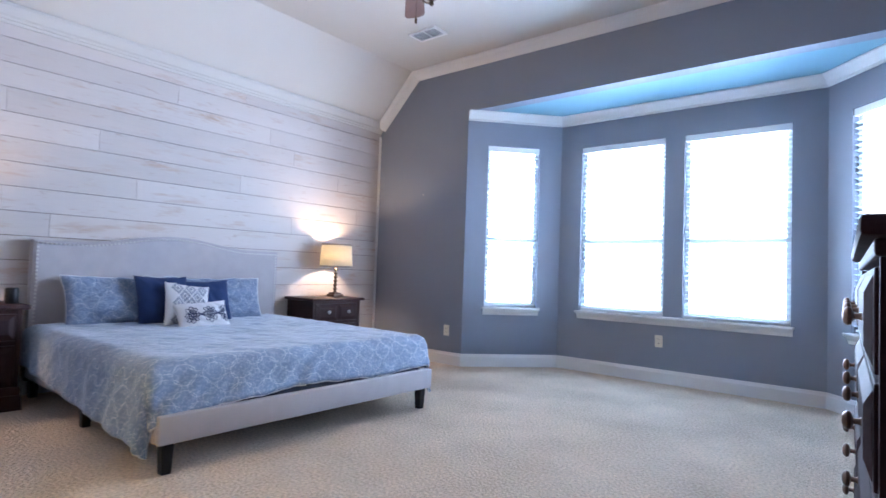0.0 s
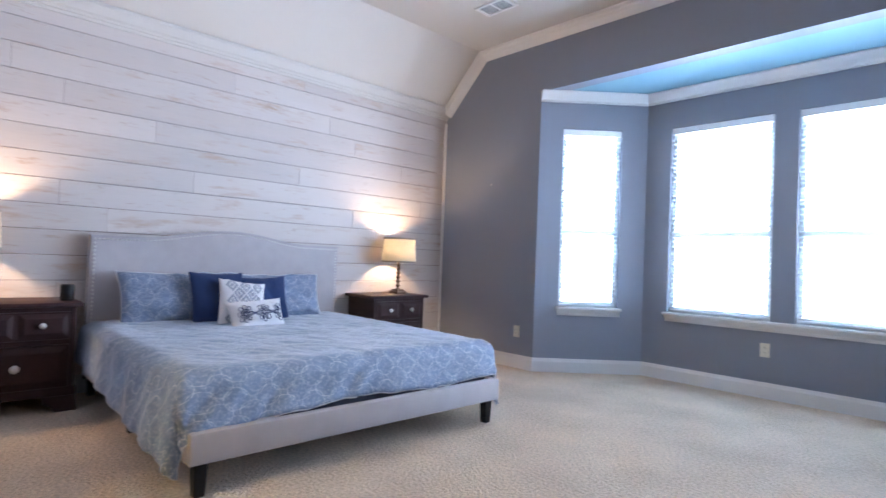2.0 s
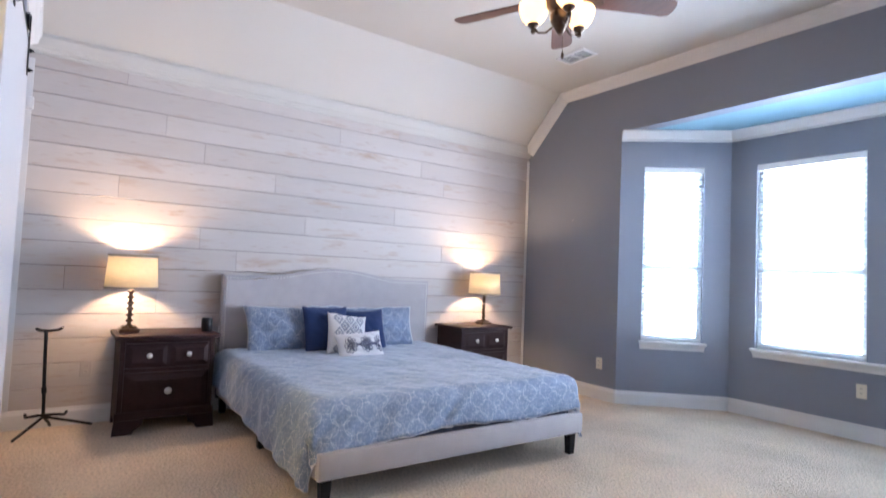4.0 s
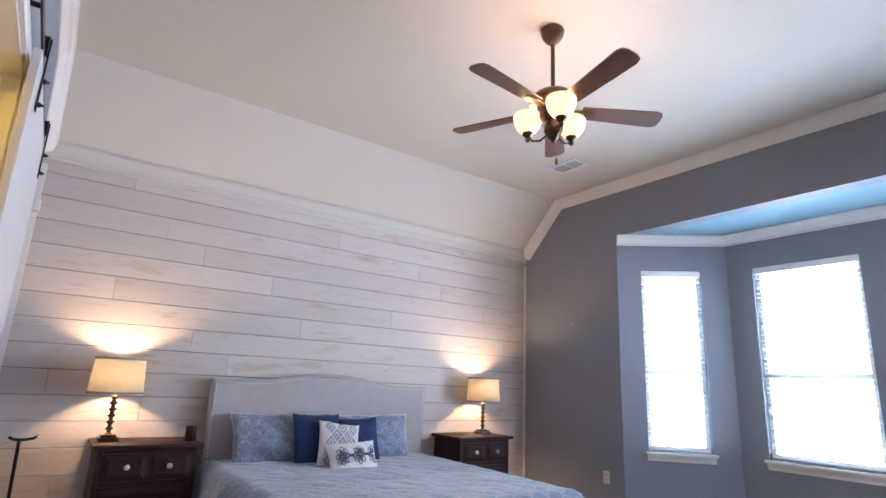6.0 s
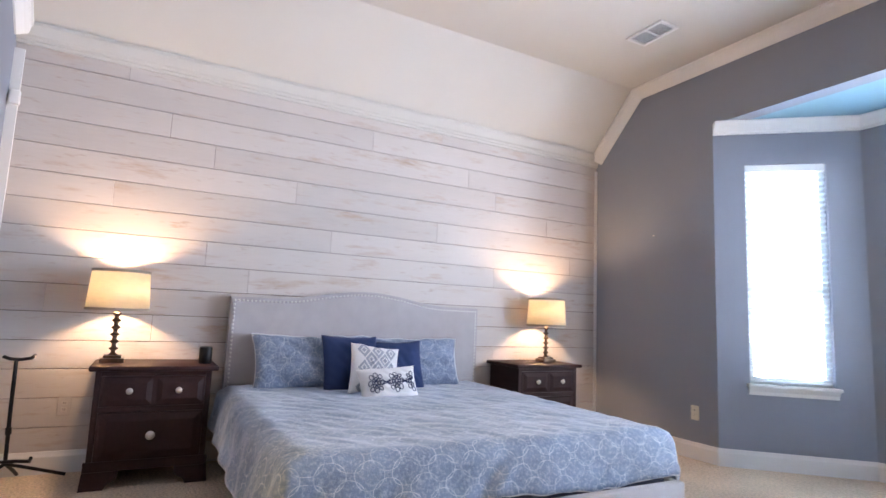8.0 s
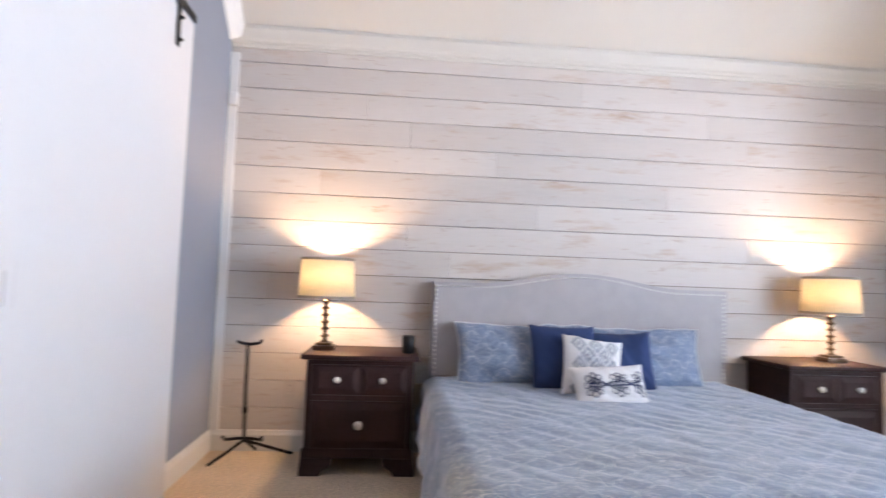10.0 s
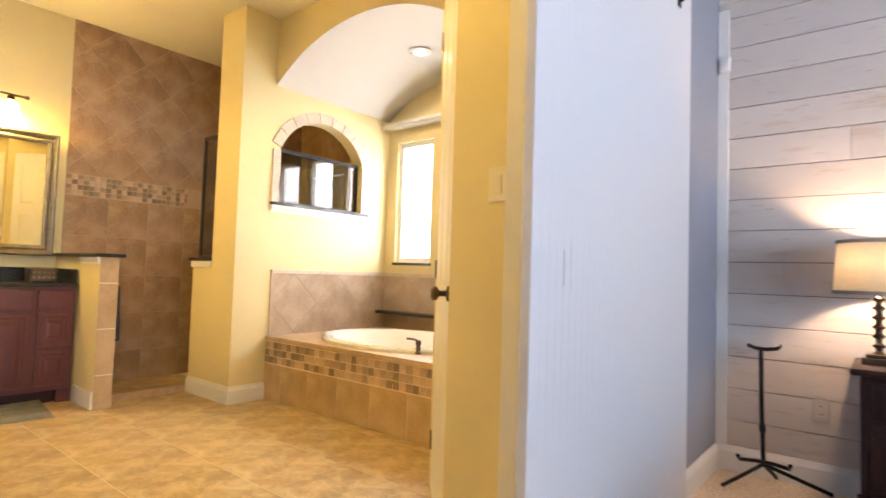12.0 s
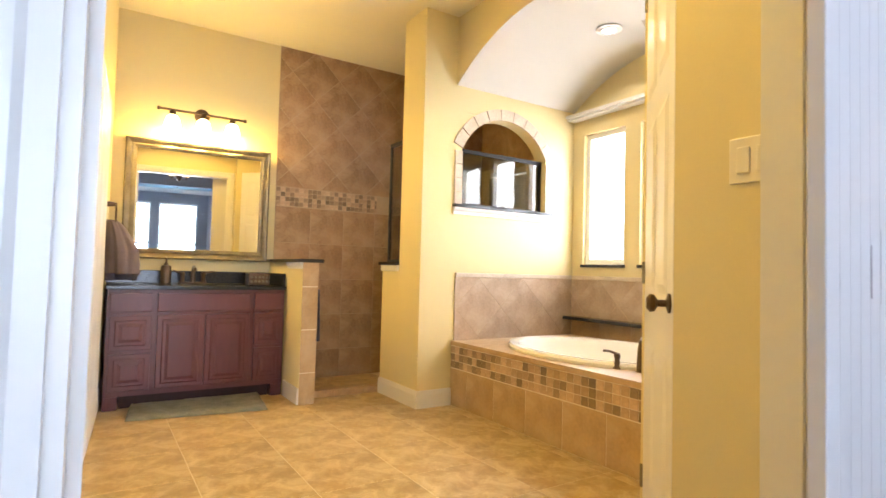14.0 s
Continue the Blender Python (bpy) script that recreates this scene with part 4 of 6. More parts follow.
def nightstand(m, label):
    """Local: x across the front, -y out of the front, z up; the back stands at y = 0.45."""
    top = thing("nightstand", m, label, "nightstand", "nightstands beside the bed")
    w, d = 0.31, 0.43
    part("top", boxes((-0.345, 0.345, -0.035, 0.445, 0.660, 0.690), bevel=0.008), M_DARKWOOD, top, soft=True)
    for x0 in (-w, w - 0.03):
        part("side_panel", boxes((x0, x0 + 0.03, 0, d, 0.06, 0.659), bevel=0.002), M_DARKWOOD, top)
    part("back_panel", boxes((-w + 0.031, w - 0.031, 0.40, d, 0.06, 0.659)), M_DARKWOOD, top)
    for z0, z1 in ((0.632, 0.659), (0.425, 0.455), (0.12, 0.150)):
        part("drawer_rail", boxes((-w + 0.031, w - 0.031, 0, 0.03, z0, z1)), M_DARKWOOD, top)
    bm = boxes((-w - 0.012, w + 0.012, -0.014, 0.0, 0.10, 0.155), bevel=0.004)
    for sx in (-1, 1):
        prism(bm, [(sx * (w + 0.022), 0.0), (sx * (w - 0.10), 0.0), (sx * (w - 0.115), 0.03), (sx * (w - 0.16), 0.055), (sx * (w - 0.17), 0.10), (sx * (w + 0.012), 0.10)], Matrix.Translation((0, 0.0, 0)) @ Matrix.Rotation(radians(90), 4, "X"), 0.018)
    part("plinth", bm, M_DARKWOOD, top, "bracket-foot plinth")
    for sx in (-1, 1):
        part("rear_foot", boxes((sx * w, sx * (w - 0.06), d - 0.05, d, 0, 0.06)), M_DARKWOOD, top)
    upper = boxes((-w + 0.032, w - 0.032, -0.004, 0.018, 0.457, 0.630), bevel=0.003)
    raised_panel(upper, -w + 0.045, -0.012, 0.468, 0.620, -0.005)
    raised_panel(upper, 0.012, w - 0.045, 0.468, 0.620, -0.005)
    dr = part("drawer", upper, M_DARKWOOD, top)
    knob(dr, (-0.13, -0.016, 0.548), 1.0)
    knob(dr, (0.13, -0.016, 0.548), 1.0)
    lower = boxes((-w + 0.032, w - 0.032, -0.004, 0.018, 0.153, 0.423), bevel=0.003)
    raised_panel(lower, -w + 0.045, w - 0.045, 0.165, 0.412, -0.005, 0.014, 0.036)
    dr = part("drawer", lower, M_DARKWOOD, top)
    knob(dr, (0.0, -0.018, 0.295), 1.35)
    return top


NS = Matrix.Rotation(radians(90), 4, "Z")     # front towards +x
nightstand(Matrix.Translation((-3.995, 1.524, 0)) @ NS, "dark espresso wood nightstand with three drawers by the bed")
nightstand(Matrix.Translation((-4.00, 4.50, 0)) @ NS, "dark espresso wood nightstand with three drawers near the corner")


def table_lamp(x, y):
    top = thing("table_lamp", Matrix.Translation((x, y, 0.690)), "lit table lamp, bobbin-turned bronze stem, tan linen drum shade", "table lamp", "bedside lamps")
    part("base", boxes((-0.065, 0.065, -0.065, 0.065, 0, 0.028), (-0.048, 0.048, -0.048, 0.048, 0.028, 0.045), bevel=0.004), M_BRONZE, top, soft=True)
    prof = [(0.030, 0.045), (0.018, 0.055)]
    for k in range(6):
        z = 0.062 + k * 0.043
        prof += [(0.012, z), (0.014, z + 0.010), (0.025, z + 0.018), (0.026, z + 0.025), (0.014, z + 0.034)]
    prof += [(0.010, 0.325), (0.010, 0.36)]
    part("stem", turned(bmesh.new(), prof), M_BRONZE, top, "bobbin-turned bronze stem", soft=True)
    part("socket", turned(bmesh.new(), [(0.014, 0.35), (0.016, 0.36), (0.016, 0.40), (0.010, 0.405)]), M_BRONZE, top, soft=True)
    part("bulb", turned(bmesh.new(), [(0.012, 0.405), (0.014, 0.412), (0.018, 0.42), (0.016, 0.43), (0.004, 0.434)]), M_BULB, top, soft=True)
    r0, r1, z0, z1 = 0.175, 0.160, 0.325, 0.560
    bm = bmesh.new()
    n = 48
    lo = [bm.verts.new((r0 * math.cos(2 * math.pi * i / n), r0 * math.sin(2 * math.pi * i / n), z0)) for i in range(n)]
    hi = [bm.verts.new((r1 * math.cos(2 * math.pi * i / n), r1 * math.sin(2 * math.pi * i / n), z1)) for i in range(n)]
    for i in range(n):
        bm.faces.new((lo[i], lo[(i + 1) % n], hi[(i + 1) % n], hi[i]))
    sh = part("shade", bm, M_SHADE, top, "tan linen drum shade", soft=True)
    so = sh.modifiers.new("thick", "SOLIDIFY")
    so.thickness = 0.003
    for r, z in ((r0, z0), (r1, z1)):
        bm = bmesh.new()
        for zz in (z,):
            a = [[bm.verts.new(((r + dr) * math.cos(2 * math.pi * i / n), (r + dr) * math.sin(2 * math.pi * i / n), zz + dz)) for i in range(n)] for dr, dz in ((0.002, -0.008), (0.004, -0.008), (0.004, 0.008), (0.002, 0.008))]
            for k in range(4):
                for i in range(n):
                    bm.faces.new((a[k][i], a[k][(i + 1) % n], a[(k + 1) % 4][(i + 1) % n], a[(k + 1) % 4][i]))
        part("trim_band", bm, M_SHADETRIM, sh, "darker trim band", soft=True)
    bm = bmesh.new()
    for k in range(3):
        c, s = math.cos(2.094 * k + 0.4), math.sin(2.094 * k + 0.4)
        tube(bm, [(0.012 * c, 0.012 * s, 0.40), (r1 * 0.6 * c, r1 * 0.6 * s, 0.535), (r1 * c, r1 * s, 0.55)], 0.0018, 5)
    part("harp", bm, M_BRONZE, top)
    ob = lamp("bedside_bulb", "POINT", (x, y, 0.690 + 0.455), 40, WARM, 0.04)
    return top


table_lamp(-4.222, 1.278)
table_lamp(-4.222, 4.645)
speaker = thing("smart_speaker", Matrix.Translation((-4.14, 1.80, 0.690)), "small black cylindrical speaker on the nightstand", "speaker")
part("body", turned(bmesh.new(), [(0.037, 0), (0.040, 0.004), (0.040, 0.098), (0.037, 0.103), (0.034, 0.104)]), M_BLACK, speaker, soft=True)
part("top_ring", turned(bmesh.new(), [(0.036, 0.1035), (0.036, 0.106), (0.030, 0.106)]), M_LOCK, speaker)

stand = thing("guitar_stand", Matrix.Translation((-4.295, 0.805, 0)), "empty black tubular guitar stand with folding legs", "guitar stand")
part("upright", tube(bmesh.new(), [(0, 0.0, 0.10), (-0.02, -0.012, 0.40), (-0.045, -0.02, 0.69)], 0.011), M_BLACK, stand, soft=True)
part("collar", tube(bmesh.new(), [(-0.012, -0.006, 0.27), (-0.016, -0.009, 0.31)], 0.016), M_BLACK, stand, soft=True)
for p in ([(0, 0, 0.11), (0.10, -0.09, 0.05), (0.185, -0.155, 0.012)], [(0, 0, 0.11), (-0.02, 0.16, 0.06), (-0.06, 0.29, 0.012)], [(0, 0, 0.11), (-0.08, 0.03, 0.05), (-0.14, 0.04, 0.012)]):
    part("leg", tube(bmesh.new(), p, 0.010), M_BLACK, stand, soft=True)
part("cradle", tube(bmesh.new(), [(0.10, -0.10, 0.155), (0.05, -0.10, 0.125), (0.02, -0.03, 0.125), (0.02, 0.05, 0.125), (0.05, 0.12, 0.125), (0.10, 0.13, 0.155)], 0.010), M_BLACK, stand, soft=True)
part("neck_rest", tube(bmesh.new(), [(-0.01, -0.075, 0.715), (-0.04, -0.05, 0.70), (-0.05, 0.0, 0.695), (-0.03, 0.055, 0.705), (0.0, 0.075, 0.725)], 0.010), M_BLACK, stand, soft=True)

# ---- dresser by the east wall ----
dresser = thing("dresser", Matrix.Translation((0.404, 2.45, 0)) @ Matrix.Rotation(radians(-87.0), 4, "Z"), "tall dark espresso wood dresser with nickel knobs", "dresser")
dw, dd, dh = 0.585, 0.50, 1.125
part("top", boxes((-dw - 0.03, dw + 0.03, -0.028, dd + 0.005, dh - 0.035, dh), bevel=0.01), M_DULLWOOD, dresser, soft=True)
part("crown", boxes((-dw - 0.006, dw + 0.006, -0.008, dd, dh - 0.065, dh - 0.036), bevel=0.006), M_DULLWOOD, dresser)
for x0, x1 in ((-dw, -dw + 0.03), (dw - 0.03, dw)):
    part("side_panel", boxes((x0, x1, 0, dd, 0.101, dh - 0.066)), M_DULLWOOD, dresser)
part("carcass", boxes((-dw + 0.031, dw - 0.031, 0.02, dd, 0.101, dh - 0.066)), M_DULLWOOD, dresser)
part("plinth", boxes((-dw - 0.015, dw + 0.015, -0.016, dd, 0, 0.10), bevel=0.006), M_DULLWOOD, dresser)
for col in (-1, 1):
    for k in range(5):
        x0, x1 = (-dw + 0.04, -0.012) if col < 0 else (0.012, dw - 0.04)
        z0 = 0.118 + k * 0.188
        bm = boxes((x0, x1, -0.006, 0.018, z0, z0 + 0.174), bevel=0.003)
        raised_panel(bm, x0 + 0.012, x1 - 0.012, z0 + 0.012, z0 + 0.162, -0.007)
        dr = part("drawer", bm, M_DULLWOOD, dresser)
        for f in (0.22, 0.78):
            knob(dr, (x0 + f * (x1 - x0), -0.018, z0 + 0.087), 0.92, M_BRONZEKNOB)

# ---- ceiling fan ----
fan = thing("ceiling_fan", Matrix.Translation((-1.69, 3.036, CEIL - 0.026)), "bronze ceiling fan, five walnut blades, three lit globes", "ceiling fan")
part("canopy", turned(bmesh.new(), [(0.066, 0.026), (0.072, 0.018), (0.072, 0.0), (0.062, -0.034), (0.035, -0.066), (0.016, -0.080)]), M_BRONZE, fan, soft=True)
part("downrod", turned(bmesh.new(), [(0.013, -0.08), (0.013, -0.40)], n=12), M_BRONZE, fan, soft=True)
part("motor", turned(bmesh.new(), [(0.02, -0.385), (0.05, -0.40), (0.115, -0.425), (0.14, -0.46), (0.14, -0.49), (0.11, -0.52), (0.085, -0.535), (0.08, -0.57), (0.05, -0.60)]), M_BRONZE, fan, soft=True)
part("light_stem", turned(bmesh.new(), [(0.05, -0.60), (0.06, -0.62), (0.055, -0.66), (0.03, -0.70), (0.018, -0.72), (0.006, -0.73)]), M_BRONZE, fan, soft=True)
for k in range(5):
    ang = radians(60.5 + 72 * k)
    turn = Matrix.Rotation(ang, 4, "Z") @ Matrix.Translation((0, 0, -0.525)) @ Matrix.Rotation(radians(-12), 4, "X")
    bm = bmesh.new()
    out = [(0.17, -0.052), (0.62, -0.070), (0.652, -0.058), (0.665, -0.03), (0.665, 0.03), (0.652, 0.058), (0.62, 0.070), (0.17, 0.052)]
    prism(bm, out, turn, 0.007)
    part("blade", bm, M_BLADE, fan, "walnut fan blade")
    bm = bmesh.new()
    prism(bm, [(0.075, -0.018), (0.16, -0.03), (0.235, -0.022), (0.25, 0.0), (0.235, 0.022), (0.16, 0.03), (0.075, 0.018)], turn @ Matrix.Translation((0, 0, -0.006)), 0.005)
    part("blade_iron", bm, M_BRONZE, fan)
for k in range(3):
    ang = radians(210 + 120 * k)
    c, s = math.cos(ang), math.sin(ang)
    arm = part("light_arm", tube(bmesh.new(), [(0.03 * c, 0.03 * s, -0.67), (0.08 * c, 0.08 * s, -0.705), (0.125 * c, 0.125 * s, -0.70), (0.155 * c, 0.155 * s, -0.665)], 0.007), M_BRONZE, fan, soft=True)
    cx, cy = 0.155 * c, 0.155 * s
    part("fitter", turned(bmesh.new(), [(0.010, -0.70), (0.016, -0.69), (0.012, -0.675), (0.030, -0.66), (0.034, -0.645), (0.028, -0.64)], (cx, cy, 0)), M_BRONZE, fan, soft=True)
    part("globe", turned(bmesh.new(), [(0.028, -0.645), (0.050, -0.634), (0.070, -0.608), (0.082, -0.575), (0.087, -0.545), (0.083, -0.528), (0.077, -0.529), (0.078, -0.548), (0.068, -0.580), (0.02, -0.62)], (cx, cy, 0)), M_FANGLASS, fan, "lit alabaster globe", soft=True)
    lamp("fan_bulb", "POINT", (-1.69 + cx, 3.036 + cy, CEIL - 0.555), 13, WARM, 0.04)
part("pull_chain", tube(bmesh.new(), [(0.02, 0.0, -0.72), (0.022, 0.0, -0.84)], 0.0015, 6), M_BRONZE, fan)
part("pull_knob", turned(bmesh.new(), [(0.003, -0.835), (0.008, -0.85), (0.008, -0.865), (0.003, -0.875)], (0.022, 0, 0), 10), M_BRONZE, fan)

M_VENTBACK = material("grey_duct", (0.30, 0.30, 0.31), 0.7)
vent = thing("ceiling_vent", Matrix.Translation((-3.07, 4.712, CEIL)), "white louvred ceiling air vent", "air vent")
part("frame", boxes((-0.17, 0.17, -0.10, -0.075, -0.012, 0), (-0.17, 0.17, 0.075, 0.10, -0.012, 0), (-0.17, -0.145, -0.075, 0.075, -0.012, 0), (0.145, 0.17, -0.075, 0.075, -0.012, 0), (-0.006, 0.006, -0.075, 0.075, -0.012, 0)), M_TRIM, vent)
part("backing", boxes((-0.145, 0.145, -0.075, 0.075, -0.002, 0)), M_VENTBACK, vent)
for k in range(14):
    x = -0.135 + k * 0.0208
    if abs(x) < 0.008:
        continue
    bm = boxes((-0.009, 0.009, -0.074, 0.074, -0.001, 0.001))
    bm.transform(Matrix.Translation((x, 0, -0.007)) @ Matrix.Rotation(radians(35), 4, "Y"))
    part("slat", bm, M_TRIM, vent)


def plate(name, m, label, double=False, kind="outlet"):
    """A wall plate: local -y out of the wall."""
    top = thing(name, m, label, "outlet" if kind == "outlet" else "light switch")
    w = 0.062 if double else 0.037
    part("plate", boxes((-w, w, -0.007, 0, -0.058, 0.058), bevel=0.003), M_PLATE, top)
    if kind == "outlet":
        for z in (-0.02, 0.02):
            s = part("socket", boxes((-0.016, 0.016, -0.009, -0.006, z - 0.014, z + 0.014), bevel=0.002), M_PLATE, top)
            part("slots", boxes((-0.007, -0.004, -0.0098, -0.0085, z - 0.004, z + 0.006), (0.004, 0.007, -0.0098, -0.0085, z - 0.004, z + 0.006)), M_LOCK, s)
    else:
        for x in (-0.025, 0.025):
            part("rocker", boxes((x - 0.016, x + 0.016, -0.011, -0.006, -0.033, 0.033), bevel=0.002), M_PLATE, top)
    return top


plate("wall_outlet", Matrix.Translation((-3.307, YN, 0.364)), "white electrical outlet low on the grey wall")
plate("wall_outlet", Matrix.Translation((-1.297, 6.25, 0.40)), "white electrical outlet under the bay windows")
wood_outlet = plate("wall_outlet", Matrix.Translation((XW, 1.04, 0.40)) @ NS, "white electrical outlet on the whitewashed boards")
for ob in wood_outlet.children:
    ob.data.materials[0] = M_SHIP
plate("light_switch", Matrix.Translation((-2.515, 0.322, 1.345)) @ NS, "cream double rocker light switch", True, "switch")
sensor = thing("alarm_sensor", Matrix.Translation((XW + 0.016, YS + 0.04, 2.30)), "small white alarm sensor high in the corner", "sensor")
part("body", boxes((0, 0.045, -0.028, 0.028, -0.045, 0.045), bevel=0.01), M_TRIM, sensor, soft=True)
nail = thing("wall_nail", Matrix.Translation((-3.71, YN, 1.87)), "small steel nail in the grey wall", "nail")
part("shank", turned(bmesh.new(), [(0.003, 0), (0.003, 0.01), (0.006, 0.011), (0.006, 0.013)], n=8, axis=(0, -1, 0)), M_NICKEL, nail)

# ---- sliding barn door ----
barn = thing("barn_door", Matrix.Translation((-2.903, YS + 0.033, 0.012)), "white beadboard sliding barn door, slid open", "barn door")
bw, bh = 0.706, 2.41
part("slab", boxes((-bw, bw, 0, 0.032, 0, bh), bevel=0.003), M_BARN, barn)
bead = mesh_of("bead", boxes((-0.0204, 0.0204, 0, 0.0003, 0.02, bh - 0.02), bevel=0.0002), M_BARN)
for k in range(32):
    piece("bead", bead, barn, Matrix.Translation((-bw + 0.04 + k * 0.042, 0.032, 0)))
# thin grey strips stand for the shaded lines of the pull's recess
part("flush_pull", boxes((0.524, 0.530, 0.0326, 0.0334, 1.005, 1.105), (0.4835, 0.4845, 0.0326, 0.0330, 0.995, 1.135)), M_LINEN, barn, "finger pull, its recess drawn as thin grey strips")
for x in (-0.50, 0.53):
    st_ = part("hanger_strap", boxes((x - 0.02, x + 0.02, 0.036, 0.042, bh - 0.20, bh + 0.135), bevel=0.002), M_BLACK, barn, "black strap hanger")
    part("wheel", turned(bmesh.new(), [(0.02, -0.012), (0.048, -0.012), (0.044, 0), (0.048, 0.012), (0.02, 0.012)], (x, 0.022, bh + 0.105), 20, (0, 1, 0)), M_BLACK, st_, soft=True)
    for z in (bh - 0.17, bh - 0.06):
        part("bolt", turned(bmesh.new(), [(0.012, 0), (0.012, 0.008), (0.006, 0.016), (0.006, 0.022)], (x, 0.042, z), 8, (0, 1, 0)), M_BLACK, st_)
rail = thing("door_rail", Matrix.Translation((-2.35, YS + 0.055, 2.47)), "flat black sliding door rail", "door rail")
part("bar", boxes((-1.3, 1.25, -0.004, 0.004, -0.02, 0.02), bevel=0.002), M_BLACK, rail)
for x in (-1.15, -0.4, 0.4, 1.1):
    part("standoff", turned(bmesh.new(), [(0.011, 0), (0.011, 0.05)], (x, 0.0, 0), 10, (0, -1, 0)), M_BLACK, rail)


def cased(name, pose_m, w, h, label):
    """A door casing round an opening: local x across, -y out of the wall."""
    bm = bmesh.new()
    sweep(bm, [(0, 0, 0), (0, 0, h), (w, 0, h), (w, 0, 0)], (0, -1, 0), [(-b, a) for a, b in CASING], 1)
    bm.transform(pose_m)
    structure(name, bm, M_TRIM, label, "door casing")


cased("trim_opening_bedroom", Matrix.Translation((DOOR_L, YS, 0)) @ Matrix.Rotation(radians(180), 4, "Z"), DOOR_L - DOOR_R, 2.38, "white casing round the bathroom opening")
cased("trim_opening_bath", Matrix.Translation((DOOR_R, BY0, 0)), DOOR_L - DOOR_R, 2.38, "white casing round the opening, bathroom side")
structure("trim_jamb", boxes((DOOR_R, DOOR_R + 0.014, BY0, YS, 0, 2.366), (DOOR_L - 0.014, DOOR_L, BY0, YS, 0, 2.366), (DOOR_R, DOOR_L, BY0, YS, 2.366, 2.38), (DOOR_R + 0.014, DOOR_R + 0.026, BY0 + 0.045, BY0 + 0.082, 0, 2.354), (DOOR_L - 0.026, DOOR_L - 0.014, BY0 + 0.045, BY0 + 0.082, 0, 2.354)), M_TRIM, "white jamb lining", "door casing")
structure("threshold", boxes((DOOR_R + 0.014, DOOR_L - 0.014, 0.400, 0.460, -0.012, 0.008), bevel=0.003), M_NICKEL, "metal carpet threshold strip", "threshold")

# ---- tiled surfaces of the bathroom ----


def clipped_tile(cx, cy, half, diag, rect, gap=0.0020):
    """The outline of a square tile, straight or on its corner, cut off at the rectangle; None where nothing is left."""
    h = half - gap
    if diag:
        h *= 1.41421
        poly = [(cx + h, cy), (cx, cy + h), (cx - h, cy), (cx, cy - h)]
    else:
        poly = [(cx - h, cy - h), (cx + h, cy - h), (cx + h, cy + h), (cx - h, cy + h)]
    for axis, lim, keep in ((0, rect[0], 1), (0, rect[1], -1), (1, rect[2], 1), (1, rect[3], -1)):
        out = []
        for a, b in zip(poly, poly[1:] + poly[:1]):
            da, db = keep * (a[axis] - lim), keep * (b[axis] - lim)
            if da >= 0:
                out.append(a)
            if da * db < 0:
                t = da / (da - db)
                out.append((a[0] + t * (b[0] - a[0]), a[1] + t * (b[1] - a[1])))
        poly = out
        if len(poly) < 3:
            return None
    area = sum(a[0] * b[1] - a[1] * b[0] for a, b in zip(poly, poly[1:] + poly[:1])) / 2
    return poly if abs(area) > 4e-4 else None


def tiles(parent, m, rect, half, diag, mat, origin=(0, 0), thick=0.002, name="tile"):
    """Tiles as pieces over the rectangle (x0, x1, y0, y1) of the pose m; m's z points out of the surface."""
    x0, x1, y0, y1 = rect
    step = 2 * half * (0.70711 if diag else 1)
    for i in range(int((x0 - origin[0]) / step) - 2, int((x1 - origin[0]) / step) + 3):
        for j in range(int((y0 - origin[1]) / step) - 2, int((y1 - origin[1]) / step) + 3):
            if diag and (i + j) % 2:
                continue
            poly = clipped_tile(origin[0] + i * step, origin[1] + j * step, half, diag, rect)
            if not poly:
                continue
            cx, cy = sum(p[0] for p in poly) / len(poly), sum(p[1] for p in poly) / len(poly)
            bm = prism(bmesh.new(), [(p[0] - cx, p[1] - cy) for p in poly], Matrix.Identity(4), thick)
            bmesh.ops.bevel(bm, geom=[e for e in bm.edges if e.verts[0].co.z > thick * 0.9 and e.verts[1].co.z > thick * 0.9], offset=0.0008, segments=1, affect="EDGES")
            piece(name, mesh_of(name, bm, mat), parent, m @ Matrix.Translation((cx, cy, 0)))


def facing(axis, at):
    """A pose on a wall: local x along the wall, y up, z out of it."""
    if axis == "y":
        return Matrix(((-1, 0, 0, 0), (0, 0, 1, at), (0, 1, 0, 0), (0, 0, 0, 1)))
    return Matrix(((0, 0, 1, at), (1, 0, 0, 0), (0, 1, 0, 0), (0, 0, 0, 1)))


def surface(name, label, category="wall tile"):
    t = thing(name, Matrix.Identity(4), label, category)
    t["kind"] = "structure"
    return t


bath_floor = surface("floor_bath", "square tan stone-look floor tiles with pale grout", "floor tile")
tiles(bath_floor, Matrix.Translation((0, 0, -0.012)), (-3.55, BX1 + 0.05, FAR_Y, 0.42), 0.2335, False, M_FLOORTILE, (-2.3035, -1.6615), 0.012, "floor_tile")

